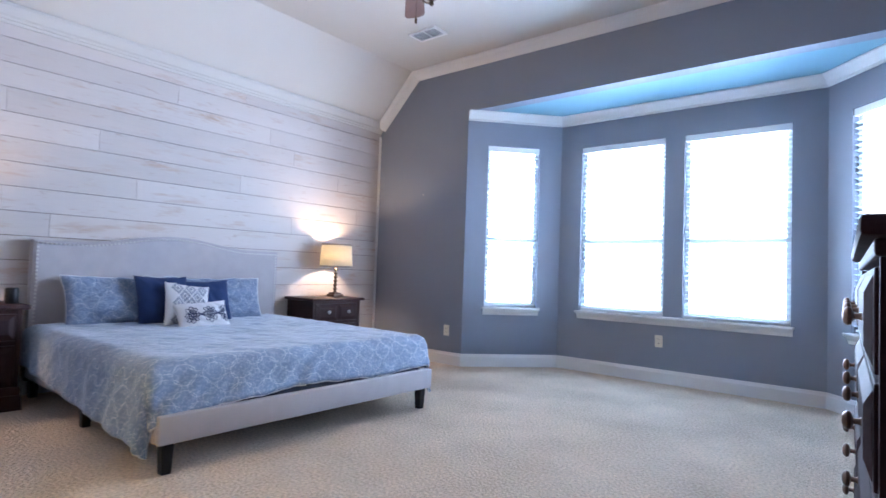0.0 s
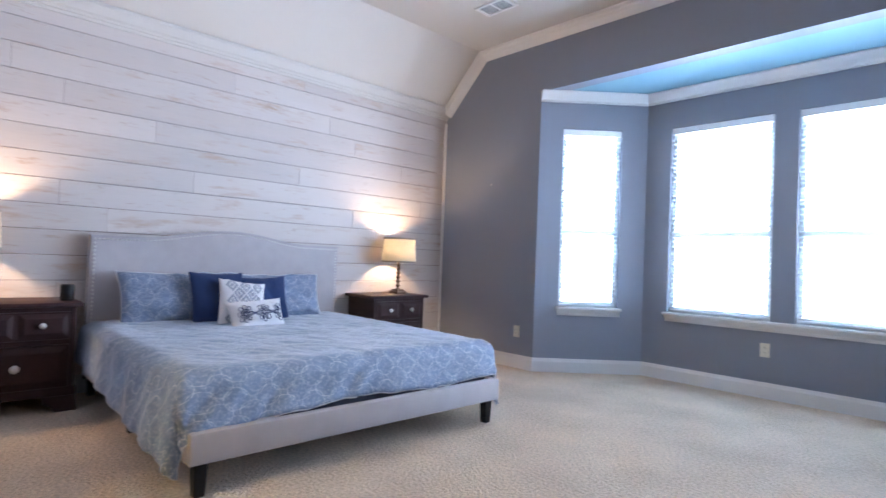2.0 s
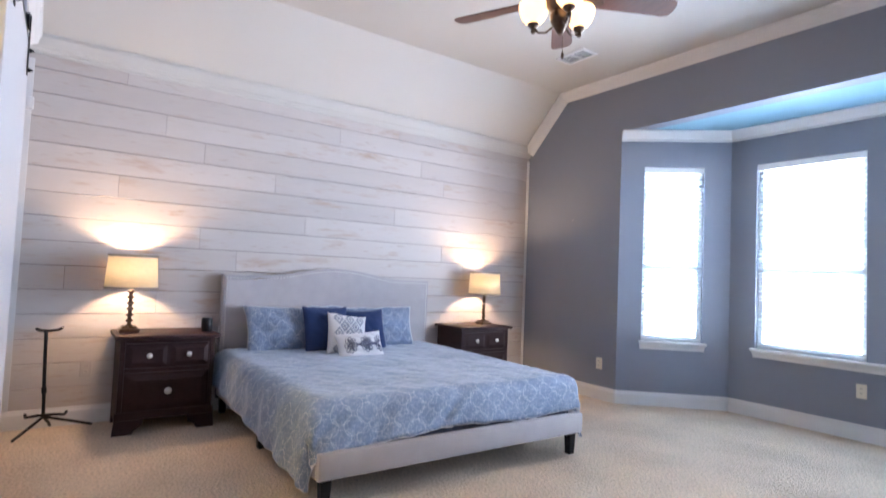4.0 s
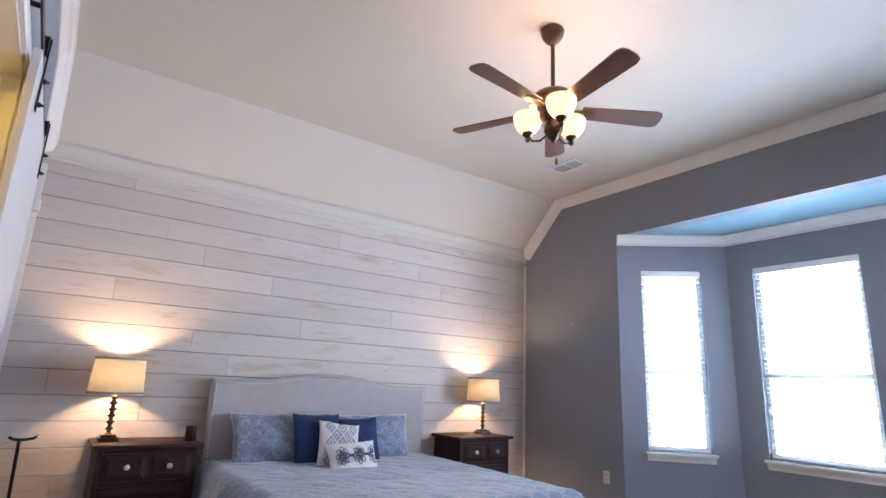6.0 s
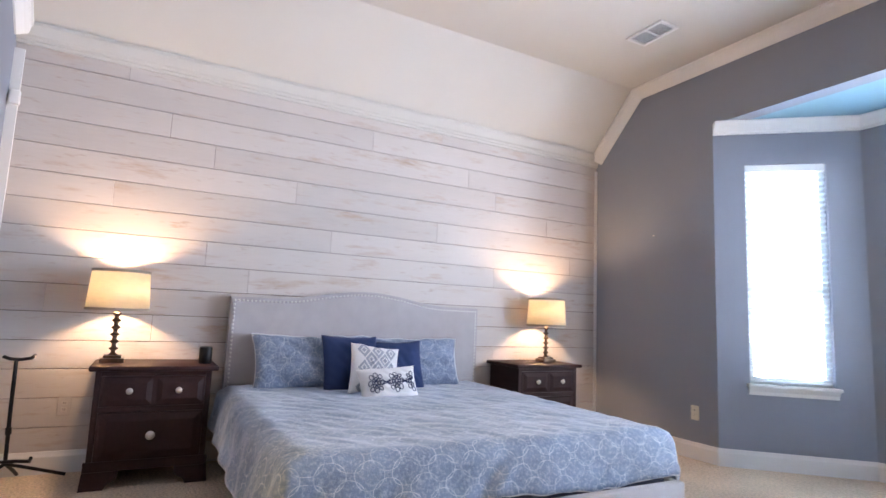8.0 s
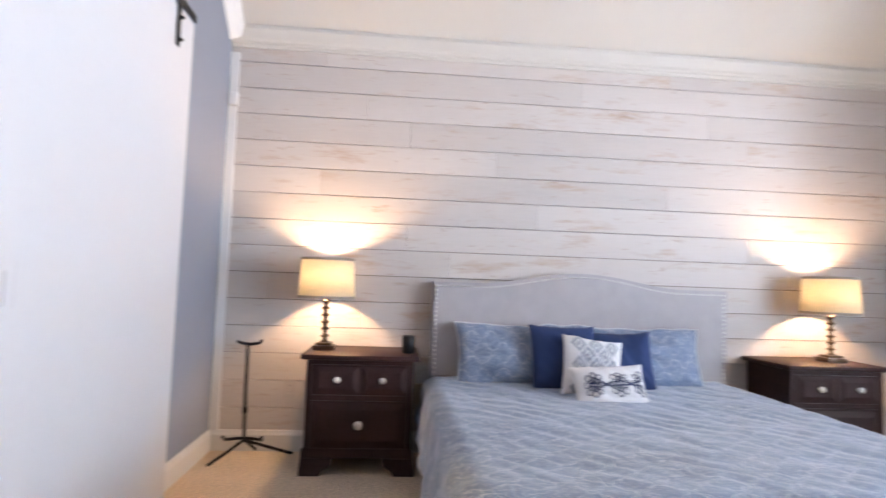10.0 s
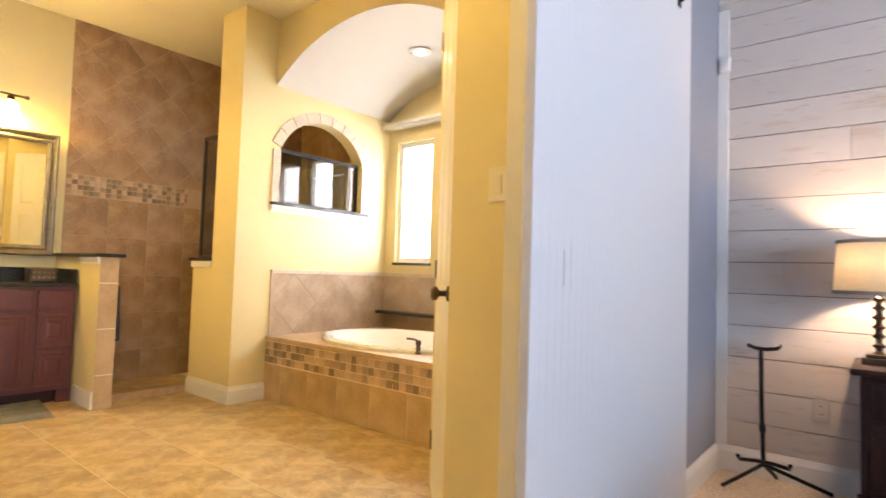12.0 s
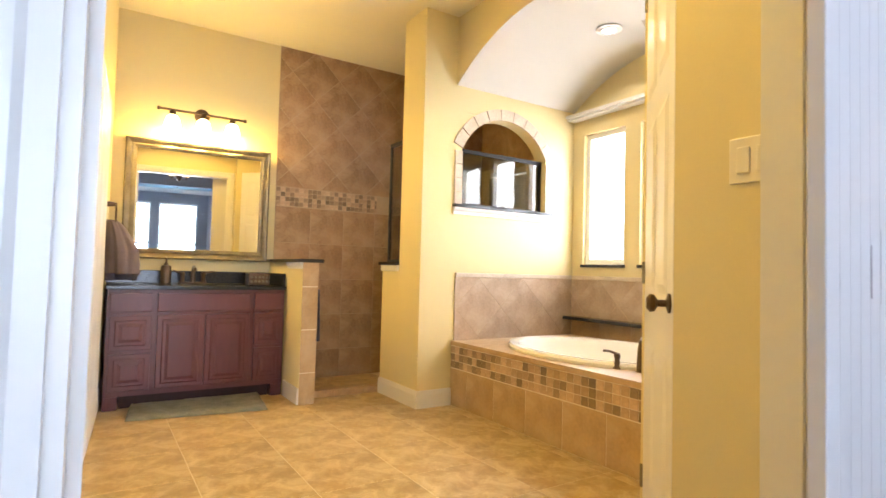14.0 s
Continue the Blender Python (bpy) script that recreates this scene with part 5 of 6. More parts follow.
SH0, SH1 = -2.53, WIN_X
shower = surface("wall_shower_tile", "tan stone-look shower wall tiles, set diagonally above a mosaic band")
structure("wall_shower_bed", boxes((SH1, SH0, FAR_Y, FAR_Y + 0.010, 0, BCEIL)), M_WALLGROUT, "grout bed", "wall")
FY = facing("y", FAR_Y + 0.010)          # local x is -world x
tiles(shower, FY, (-SH0, -SH1, 0.0, 1.608), 0.1675, False, M_WALLTILE, (-SH0 + 0.1675, 1.608 - 0.1675))
tiles(shower, FY, (-SH0, -SH1, 1.792, BCEIL), 0.165, True, M_WALLTILE, (-SH0 + 0.35, 1.95))
tiles(shower, FY, (-SH0, 3.55, 1.613, 1.787), 0.0217, False, M_MOSAIC, (-SH0 + 0.0217, 1.6350), 0.004, "mosaic_tile")
structure("wall_shower_west", boxes((WIN_X, WIN_X + 0.008, FAR_Y + 0.02, NICHE_Y - 0.125, 0, 1.66), (WIN_X, WIN_X + 0.008, FAR_Y + 0.02, NICHE_Y - 0.125, 2.2, BCEIL)), M_WALLTILE, "tan tiled shower wall", "wall")

# low wall between vanity and shower
PX0, PX1, PY = -2.50, -2.625, -3.07
pony = thing("low_wall", Matrix.Identity(4), "low wall, painted tan towards the vanity, tiled end, granite cap", "low wall")
part("core", boxes((PX1 + 0.008, PX0, FAR_Y, PY - 0.008, 0, 1.085)), M_BATH, pony)
part("tile_bed", boxes((PX1 + 0.002, PX0 - 0.002, PY - 0.0079, PY - 0.004, 0, 1.085)), M_GROUT, pony)
for k, (z0, z1) in enumerate(((0.0, 0.235), (0.24, 0.565), (0.57, 0.895), (0.90, 1.085))):
    part("end_tile", boxes((PX1, PX0, PY - 0.0039, PY, z0 + 0.002, z1), bevel=0.001), M_TUBTILE, pony)
part("cap", boxes((PX1 - 0.03, PX0 + 0.035, FAR_Y + 0.02, PY + 0.035, 1.085, 1.112), bevel=0.005), M_GRANITE, pony, "dark granite cap")
bm = bmesh.new()
sweep(bm, [(PX0, PY - 0.006, 1.085), (PX0, -3.44, 1.085)], (0, 0, 1), [(0, 0), (0.026, 0), (0.022, -0.018), (0.010, -0.034), (0.010, -0.05), (0, -0.05)], -1)
part("cap_moulding", bm, M_TRIM, pony, "white moulding")
part("base_trim", boxes((PX0, PX0 + 0.015, -3.46, PY - 0.004, 0, 0.125), bevel=0.003), M_TRIM, pony, "white baseboard")
structure("shower_curb", boxes((COL_X - 0.06, PX1, -3.36, -3.24, -0.01, 0.055), bevel=0.006), M_MOSAIC, "low mosaic shower curb", "shower curb")

half_wall = thing("half_wall", Matrix.Identity(4), "tan half wall beside the shower with a granite cap", "low wall")
part("core", boxes((COL_X - 0.12, COL_X, -3.22, -2.921, 0, 1.085)), M_BATH, half_wall)
part("cap", boxes((COL_X - 0.15, COL_X + 0.03, -3.25, -2.922, 1.085, 1.112), bevel=0.005), M_GRANITE, half_wall, "dark granite cap")
part("cap_moulding", boxes((COL_X, COL_X + 0.018, -3.23, -2.922, 1.035, 1.085), bevel=0.006), M_TRIM, half_wall, "white moulding")
screen = thing("shower_screen", Matrix.Translation((COL_X - 0.06, 0, 1.112)), "fixed shower glass in a dark bronze frame", "shower screen")
pane = part("pane", boxes((-0.004, 0.004, -3.215, -2.925, 0.02, 0.99)), M_SHOWERGLASS, screen)
pane.visible_shadow = False
part("frame", boxes((-0.012, 0.012, -3.235, -3.212, 0, 1.03), (-0.012, 0.012, -3.211, -2.923, 1.0, 1.03), (-0.012, 0.012, -3.211, -2.923, 0, 0.022)), M_BLACK, screen)

# ---- niche ----
niche = thing("niche_trim", Matrix.Identity(4), "pale stone trim round the arched opening over the tub", "arch trim")
NY = NICHE_Y
stones = []
half_o = half_n
rise_n = NZT - NZS - 0.004
rad = (half_o ** 2 + rise_n ** 2) / (2 * rise_n)
cen = NZS + rise_n - rad
t_end = math.asin(min(1, half_o / rad))
for k in range(9):
    a0, a1 = -t_end + 2 * t_end * k / 9 + 0.006, -t_end + 2 * t_end * (k + 1) / 9 - 0.006
    poly = []
    for r in (rad, rad + 0.092):
        arcp = [(mid_n + r * math.sin(a0 + (a1 - a0) * i / 3), cen + r * math.cos(a0 + (a1 - a0) * i / 3)) for i in range(4)]
        poly += arcp if r == rad else arcp[::-1]
    stones.append(poly)
for k in range(4):
    z0, z1 = NZ0 + k * 0.112 + 0.002, NZ0 + (k + 1) * 0.112 - 0.002
    for xa, xb in ((NX0, NX0 + 0.07), (NX1 - 0.07, NX1)):
        stones.append([(xa, z0), (xb, z0), (xb, z1), (xa, z1)])
for poly in stones:
    bm = prism(bmesh.new(), poly, Matrix.Translation((0, NY, 0)) @ Matrix.Rotation(radians(90), 4, "X"), -0.012)
    part("trim_stone", bm, material("pale_travertine", (0.50, 0.42, 0.34), 0.5, 0, 0.18, 10, 60, 0.08, 0.002) if not bpy.data.materials.get("pale_travertine") else bpy.data.materials["pale_travertine"], niche)
part("granite_sill", boxes((NX1 - 0.08, NX0 + 0.08, NY - 0.13, NY + 0.035, NZ0 - 0.012, NZ0 + 0.014), bevel=0.004), M_GRANITE, niche, "dark granite sill")
bm = bmesh.new()
sweep(bm, [(NX0 + 0.075, NY, NZ0 - 0.0125), (NX1 - 0.075, NY, NZ0 - 0.0125)], (0, 0, 1), [(0, 0), (0.03, 0), (0.026, -0.02), (0.012, -0.035), (0.012, -0.055), (0, -0.055)])
part("sill_moulding", bm, M_TRIM, niche, "white moulding")
nglass = thing("niche_glass", Matrix.Translation((0, NY - 0.06, 0)), "glass pane in a dark frame closing the niche to the shower", "glass panel")
pane = part("pane", boxes((NX1 + 0.03, NX0 - 0.005, -0.003, 0.003, NZ0 + 0.02, 2.02)), M_SHOWERGLASS, nglass)
pane.visible_shadow = False
part("frame", boxes((NX1 + 0.005, NX0, -0.012, 0.012, 2.02, 2.05), (NX1 + 0.005, NX1 + 0.03, -0.012, 0.012, NZ0 + 0.02, 2.02), (NX1 + 0.03, NX0, -0.012, 0.012, NZ0 + 0.014, NZ0 + 0.034)), M_BLACK, nglass)

# ---- bathtub ----
TZ, cx_t, cy_t, ax_t, ay_t = 0.50, -4.17, -1.62, 0.545, 0.75
deck = thing("tub_deck", Matrix.Identity(4), "tiled bathtub surround with a mosaic band", "tub deck")
bm = bmesh.new()
n = 64
ring, edge = [], []
for k in range(n):
    a = 2 * math.pi * k / n
    c, s = math.cos(a), math.sin(a)
    ring.append((cx_t + 0.97 * ax_t * c, cy_t + 0.97 * ay_t * s))
    t = min(((TUB_X - 0.012 - cx_t) / c if c > 0 else (WIN_X - cx_t) / c) if abs(c) > 1e-6 else 9, ((ALC_Y - cy_t) / s if s > 0 else (NICHE_Y - cy_t) / s) if abs(s) > 1e-6 else 9)
    edge.append((cx_t + t * c, cy_t + t * s))
lo = [bm.verts.new((*p, TZ)) for p in ring]
hi = [bm.verts.new((*p, TZ)) for p in edge]
for k in range(n):
    bm.faces.new((lo[k], hi[k], hi[(k + 1) % n], lo[(k + 1) % n]))
for corner in ((TUB_X - 0.012, NICHE_Y), (TUB_X - 0.012, ALC_Y), (WIN_X, NICHE_Y), (WIN_X, ALC_Y)):
    pair = sorted(hi, key=lambda v: (v.co.x - corner[0]) ** 2 + (v.co.y - corner[1]) ** 2)[:2]
    bm.faces.new((pair[0], pair[1], bm.verts.new((*corner, TZ))))
bmesh.ops.recalc_face_normals(bm, faces=bm.faces)
part("deck_top", bm, M_TUBTILE, deck, "tan stone deck")
part("front_bed", boxes((TUB_X - 0.06, TUB_X - 0.004, NICHE_Y, ALC_Y, 0, TZ - 0.002)), M_GROUT, deck)
FX = facing("x", TUB_X - 0.004)          # local x is world y
tiles(deck, FX, (NICHE_Y, ALC_Y, 0.0, 0.287), 0.1675, False, M_TUBTILE, (-1.8595, 0.122), 0.002, "front_tile")
tiles(deck, FX, (NICHE_Y, ALC_Y, 0.292, 0.463), 0.0285, False, M_MOSAIC, (NICHE_Y + 0.0285, 0.3205), 0.0025, "mosaic_tile")
part("deck_edge", boxes((TUB_X - 0.010, TUB_X + 0.004, NICHE_Y, ALC_Y, 0.466, TZ + 0.001), bevel=0.003), M_TUBTILE, deck, "stone edge strip")
tub = thing("bathtub", Matrix.Translation((cx_t, cy_t, TZ)), "oval white drop-in bathtub", "bathtub")
bm = bmesh.new()
rings = []
for s, z in ((1.0, 0.0), (1.005, 0.018), (0.985, 0.034), (0.93, 0.036), (0.885, 0.024), (0.86, -0.02), (0.83, -0.16), (0.78, -0.29), (0.66, -0.345), (0.35, -0.36), (0.02, -0.362)):
    rings.append([bm.verts.new((ax_t * s * math.cos(2 * math.pi * k / n), ay_t * s * math.sin(2 * math.pi * k / n), z)) for k in range(n)])
for a, b in zip(rings, rings[1:]):
    for k in range(n):
        bm.faces.new((a[k], a[(k + 1) % n], b[(k + 1) % n], b[k]))
bm.faces.new(rings[-1])
part("basin", bm, M_ACRYLIC, tub, soft=True)
part("drain", turned(bmesh.new(), [(0.035, -0.358), (0.035, -0.352), (0.01, -0.350)], (0, 0.3, 0)), M_BRONZE, tub, soft=True)
faucet = thing("tub_faucet", Matrix.Translation((-3.80, -0.995, TZ)), "dark bronze tub spout and lever handles", "faucet")
part("spout", tube(bmesh.new(), [(0, 0, 0), (0, 0, 0.11), (-0.02, -0.01, 0.165), (-0.06, -0.03, 0.18), (-0.11, -0.055, 0.16)], [0.024, 0.018, 0.016, 0.015, 0.014], 14), M_BRONZE, faucet, soft=True)
for x, y in ((0.03, -0.14), (-0.02, 0.15)):
    h_ = part("handle", turned(bmesh.new(), [(0.026, 0), (0.020, 0.02), (0.014, 0.05), (0.020, 0.075), (0.016, 0.09), (0.004, 0.095)], (x, y, 0), 16), M_BRONZE, faucet, soft=True)
    part("lever", tube(bmesh.new(), [(x, y, 0.085), (x + 0.03, y - 0.03, 0.10), (x + 0.055, y - 0.06, 0.102)], [0.009, 0.007, 0.008], 8), M_BRONZE, h_, soft=True)

splash = surface("wall_tub_splash", "diagonal stone tile wainscot round the bathtub")
structure("wall_tub_splash_bed", boxes((WIN_X, TUB_X - 0.02, NICHE_Y, NICHE_Y + 0.008, TZ, 1.036), (WIN_X, WIN_X + 0.008, NICHE_Y + 0.008, ALC_Y, TZ, 1.036)), M_WALLGROUT, "grout bed", "wall")
M_SPLASH = stone_tile("splash_tile", (0.36, 0.265, 0.195), (0.47, 0.38, 0.30), 0.08)
tiles(splash, facing("y", NICHE_Y + 0.008), (-TUB_X + 0.02, -WIN_X - 0.01, TZ, 0.998), 0.165, True, M_SPLASH, (-TUB_X + 0.25, 0.76))
tiles(splash, facing("x", WIN_X + 0.008), (NICHE_Y + 0.018, ALC_Y, 0.672, 0.998), 0.165, True, M_SPLASH, (NICHE_Y + 0.3, 0.80))
tiles(splash, facing("x", WIN_X + 0.008), (NICHE_Y + 0.018, ALC_Y, TZ, 0.640), 0.165, False, M_TUBTILE, (NICHE_Y + 0.18, TZ + 0.16))
structure("trim_splash_cap", boxes((WIN_X + 0.02, TUB_X - 0.02, NICHE_Y, NICHE_Y + 0.020, 1.002, 1.036), (WIN_X, WIN_X + 0.020, NICHE_Y, ALC_Y, 1.002, 1.036), bevel=0.003), bpy.data.materials["pale_travertine"], "pale stone cap strip", "trim")
structure("trim_ledge", boxes((WIN_X, WIN_X + 0.13, NICHE_Y + 0.018, ALC_Y, 0.642, 0.670), bevel=0.005), M_GRANITE, "dark granite ledge behind the bathtub", "ledge")


def recessed_light(x, y, z, power, colour):
    can = thing("recessed_light", Matrix.Translation((x, y, z - 0.012)), "lit recessed ceiling light", "recessed light", "recessed lights")
    part("trim_ring", turned(bmesh.new(), [(0.070, 0.004), (0.092, 0.004), (0.095, 0.0), (0.070, -0.006)]), M_TRIM, can, soft=True)
    part("lens", turned(bmesh.new(), [(0.072, 0.002), (0.072, -0.004), (0.05, -0.006)]), M_CAN, can, soft=True)
    lamp("recessed_bulb", "SPOT", (x, y, z - 0.03), power, colour, 0.07, (x, y, 0)).data.spot_size = radians(150)


recessed_light(-4.29, -1.68, PEAK, 28, (1.0, 0.88, 0.66))
# out of view, added for the warm light on the jamb and the open door
recessed_light(-1.72, -0.75, BCEIL, 185, BATHWARM)

# ---- vanity ----
VX0, VX1, VY = -2.485, -1.235, -3.48
vanity = thing("vanity_cabinet", Matrix.Translation((0, VY, 0)), "cherry wood bathroom vanity with raised panels", "vanity")


def front(x0, x1, z0, z1, name, panel=True, edge=0.035):
    """A drawer front or a door with a raised panel, on the vanity's front, facing +y."""
    bm = boxes((x0, x1, 0.001, 0.020, z0, z1), bevel=0.004)
    if panel:
        f = 0.045
        b2 = raised_panel(bmesh.new(), -x1 + f, -x0 - f, z0 + f, z1 - f, -0.0205, 0.010, edge)
        raised_panel(b2, -x1 + f - 0.012, -x0 - f + 0.012, z0 + f - 0.012, z1 - f + 0.012, -0.0203, 0.004, 0.008)
        b2.transform(Matrix.Rotation(radians(180), 4, "Z"))
        me = bpy.data.meshes.new("tmp")
        b2.to_mesh(me)
        b2.free()
        bm.from_mesh(me)
        bpy.data.meshes.remove(me)
    return part(name, bm, M_CHERRY, vanity)


part("carcass", boxes((VX0, VX1, -0.54, 0.0, 0.095, 0.855)), M_CHERRY, vanity)
part("toe_kick", boxes((VX0 + 0.10, VX1 - 0.10, -0.50, -0.05, 0, 0.094)), M_DARKWOOD, vanity, "recessed toe kick")
for x in (VX0 + 0.045, VX1 - 0.045):
    part("foot", boxes((x - 0.045, x + 0.045, -0.09, 0.0, 0, 0.094), bevel=0.004), M_CHERRY, vanity)
cl, cr = VX1 - 0.30, VX0 + 0.255
for x0, x1 in ((cl + 0.015, VX1 - 0.02), (VX0 + 0.02, cr - 0.015)):
    front(x0, x1, 0.695, 0.830, "drawer", False)
    front(x0, x1, 0.420, 0.670, "drawer")
    front(x0, x1, 0.135, 0.395, "drawer")
front(cr + 0.02, cl - 0.02, 0.695, 0.830, "drawer", False)
front(cr + 0.02, (cr + cl) / 2 - 0.004, 0.135, 0.670, "door")
front((cr + cl) / 2 + 0.004, cl - 0.02, 0.135, 0.670, "door")
counter = thing("vanity_countertop", Matrix.Translation((0, VY, 0.856)), "dark polished granite countertop with a low backsplash", "countertop")
part("slab", boxes((VX0 - 0.005, VX1 + 0.012, -0.548, 0.028, 0, 0.030), bevel=0.005), M_GRANITE, counter)
part("backsplash", boxes((VX0 - 0.005, VX1 + 0.012, -0.549, -0.530, 0.031, 0.135), bevel=0.003), M_GRANITE, counter)
part("side_splash", boxes((VX0 - 0.005, VX0 + 0.014, -0.529, 0.0, 0.031, 0.135), bevel=0.003), M_GRANITE, counter)
tap = thing("sink_faucet", Matrix.Translation((-1.848, VY - 0.46, 0.887)) @ Matrix.Scale(1.25, 4), "bronze two-handle sink faucet", "faucet")
part("base_plate", boxes((-0.085, 0.085, -0.022, 0.022, 0, 0.012), bevel=0.004), M_BRONZE, tap, soft=True)
part("spout", tube(bmesh.new(), [(0, 0, 0.01), (0, 0, 0.08), (0, 0.04, 0.11), (0, 0.10, 0.095)], [0.016, 0.013, 0.012, 0.011], 12), M_BRONZE, tap, soft=True)
for x in (-0.065, 0.065):
    part("handle", turned(bmesh.new(), [(0.018, 0.01), (0.013, 0.03), (0.013, 0.05), (0.019, 0.065), (0.010, 0.078)], (x, 0, 0), 14), M_BRONZE, tap, soft=True)
    part("lever", tube(bmesh.new(), [(x, 0, 0.07), (x * 1.9, 0.02, 0.085)], [0.007, 0.006], 8), M_BRONZE, tap, soft=True)
soap = thing("soap_dispenser", Matrix.Translation((-1.635, VY - 0.36, 0.887)) @ Matrix.Scale(1.3, 4), "dark bronze soap dispenser", "soap dispenser")
part("bottle", turned(bmesh.new(), [(0.026, 0), (0.030, 0.004), (0.030, 0.10), (0.026, 0.112), (0.012, 0.116), (0.012, 0.128)]), M_BRONZE, soap, soft=True)
part("pump", tube(bmesh.new(), [(0, 0, 0.128), (0, 0, 0.158), (0.005, 0.02, 0.162), (0.01, 0.05, 0.156)], 0.006, 8), M_BRONZE, soap, soft=True)
basket = thing("tissue_holder", Matrix.Translation((-2.31, VY - 0.20, 0.887)) @ Matrix.Scale(1.2, 4), "pierced bronze tissue holder", "holder")
part("shell", boxes((-0.07, 0.07, -0.06, 0.06, 0, 0.085), bevel=0.006), M_BRONZE, basket)
for kx in range(5):
    for kz in range(2):
        part("pierced_stud", turned(bmesh.new(), [(0.009, 0), (0.009, 0.003), (0.005, 0.006)], (-0.052 + kx * 0.026, 0.06, 0.027 + kz * 0.03), 10, (0, 1, 0)), M_PEWTER, basket)

# mirror and light bar
mirror = thing("framed_mirror", Matrix.Translation((-1.865, FAR_Y + 0.022, 0)) @ Matrix.Rotation(radians(-3.3), 4, "Z") @ Matrix.Rotation(radians(-0.5), 4, "X") @ Matrix.Translation((1.865, 0, 0)), "wide wall mirror in a beaded silver-gilt frame", "mirror")
MX0, MX1, MZ0, MZ1 = -2.452, -1.320, 1.085, 2.068
part("glass", boxes((MX0 + 0.074, MX1 - 0.074, 0.012, 0.018, MZ0 + 0.074, MZ1 - 0.074)), M_MIRROR, mirror, "clear mirror glass")
bm = bmesh.new()
for pts_ in ([(MX0, 0.001, MZ0), (MX0, 0.001, MZ1), (MX1, 0.001, MZ1), (MX1, 0.001, MZ0), (MX0, 0.001, MZ0), (MX0, 0.001, MZ1)],):
    P = [Vector(p) for p in pts_]
    prof = [(0, 0), (0, 0.022), (0.012, 0.034), (0.026, 0.030), (0.046, 0.020), (0.062, 0.026), (0.082, 0.020), (0.088, 0.012), (0.088, 0)]
    for seg in range(4):
        a, b = P[seg], P[seg + 1]
        t = (b - a).normalized()
        inn = Vector((0, 1, 0)).cross(t)
        if (Vector(((MX0 + MX1) / 2, 0, (MZ0 + MZ1) / 2)) - a).dot(inn) < 0:
            inn = -inn
        ra = [bm.verts.new(a + inn * u + t * u + Vector((0, w, 0))) for u, w in prof]
        rb = [bm.verts.new(b + inn * u - t * u + Vector((0, w, 0))) for u, w in prof]
        for k in range(len(prof) - 1):
            bm.faces.new((ra[k], ra[k + 1], rb[k + 1], rb[k]))
bmesh.ops.recalc_face_normals(bm, faces=bm.faces)
fr_ = part("frame", bm, M_PEWTER, mirror, "silver-gilt moulded frame")
bead_me = mesh_of("bead", turned(bmesh.new(), [(0.002, 0), (0.006, 0.002), (0.006, 0.005), (0.002, 0.008)], n=6, axis=(0, 1, 0)), M_PEWTER)
for k in range(40):
    for x in (MX0 + 0.056, MX1 - 0.056):
        piece("bead", bead_me, fr_, Matrix.Translation((x, 0.024, MZ0 + 0.06 + k * 0.0217)))
for k in range(47):
    for z in (MZ0 + 0.056, MZ1 - 0.056):
        piece("bead", bead_me, fr_, Matrix.Translation((MX0 + 0.06 + k * 0.0216, 0.024, z)))
def vanity_light(m, power):
    bar = thing("vanity_light", m, "bronze vanity light bar with lit glass shades", "vanity light")
    part("back_plate", turned(bmesh.new(), [(0.062, 0), (0.062, 0.012), (0.045, 0.022)], axis=(0, 1, 0)), M_BRONZE, bar, soft=True)
    part("arm", tube(bmesh.new(), [(0, 0.02, 0), (0, 0.085, 0.0)], 0.010), M_BRONZE, bar, soft=True)
    part("rail", tube(bmesh.new(), [(-0.33, 0.085, 0), (0.33, 0.085, 0)], 0.010), M_BRONZE, bar, soft=True)
    for x in (-0.34, 0.34):
        part("finial", turned(bmesh.new(), [(0.010, -0.012), (0.016, -0.006), (0.016, 0.006), (0.010, 0.012)], (x, 0.085, 0), 12, (1, 0, 0)), M_BRONZE, bar, soft=True)
    for x in (-0.235, 0.0, 0.235):
        part("holder", turned(bmesh.new(), [(0.010, 0), (0.026, -0.018), (0.028, -0.045)], (x, 0.085, 0)), M_BRONZE, bar, soft=True)
        part("glass_shade", turned(bmesh.new(), [(0.028, -0.046), (0.046, -0.066), (0.058, -0.11), (0.068, -0.155), (0.064, -0.155), (0.052, -0.11), (0.02, -0.06)], (x, 0.085, 0)), M_VANGLASS, bar, "lit frosted glass shade", soft=True)
        lamp("vanity_bulb", "POINT", m @ Vector((x, 0.13, -0.175)), power, BATHWARM, 0.045)


vanity_light(Matrix.Translation((-1.877, FAR_Y, 2.320)), 27)

# rug, towel ring, east door
rug = bmesh.new()
rx0, rx1, ry0, ry1 = -2.30, -1.39, -3.66, -3.07
gx, gy = 60, 36
gv = [[None] * (gy + 1) for _ in range(gx + 1)]
for i in range(gx + 1):
    for j in range(gy + 1):
        e = min(i, gx - i, (j), (gy - j))
        gv[i][j] = rug.verts.new((rx0 + (rx1 - rx0) * i / gx, ry0 + (ry1 - ry0) * j / gy, (0.026 if e else 0.004) + random.uniform(-0.004, 0.004) * (1 if e else 0)))
for i in range(gx):
    for j in range(gy):
        rug.faces.new((gv[i][j], gv[i + 1][j], gv[i + 1][j + 1], gv[i][j + 1])).smooth = True
rug.transform(Matrix.Translation(((rx0 + rx1) / 2, (ry0 + ry1) / 2, 0)) @ Matrix.Rotation(radians(-6.5), 4, "Z") @ Matrix.Translation((-(rx0 + rx1) / 2, -(ry0 + ry1) / 2, 0)))
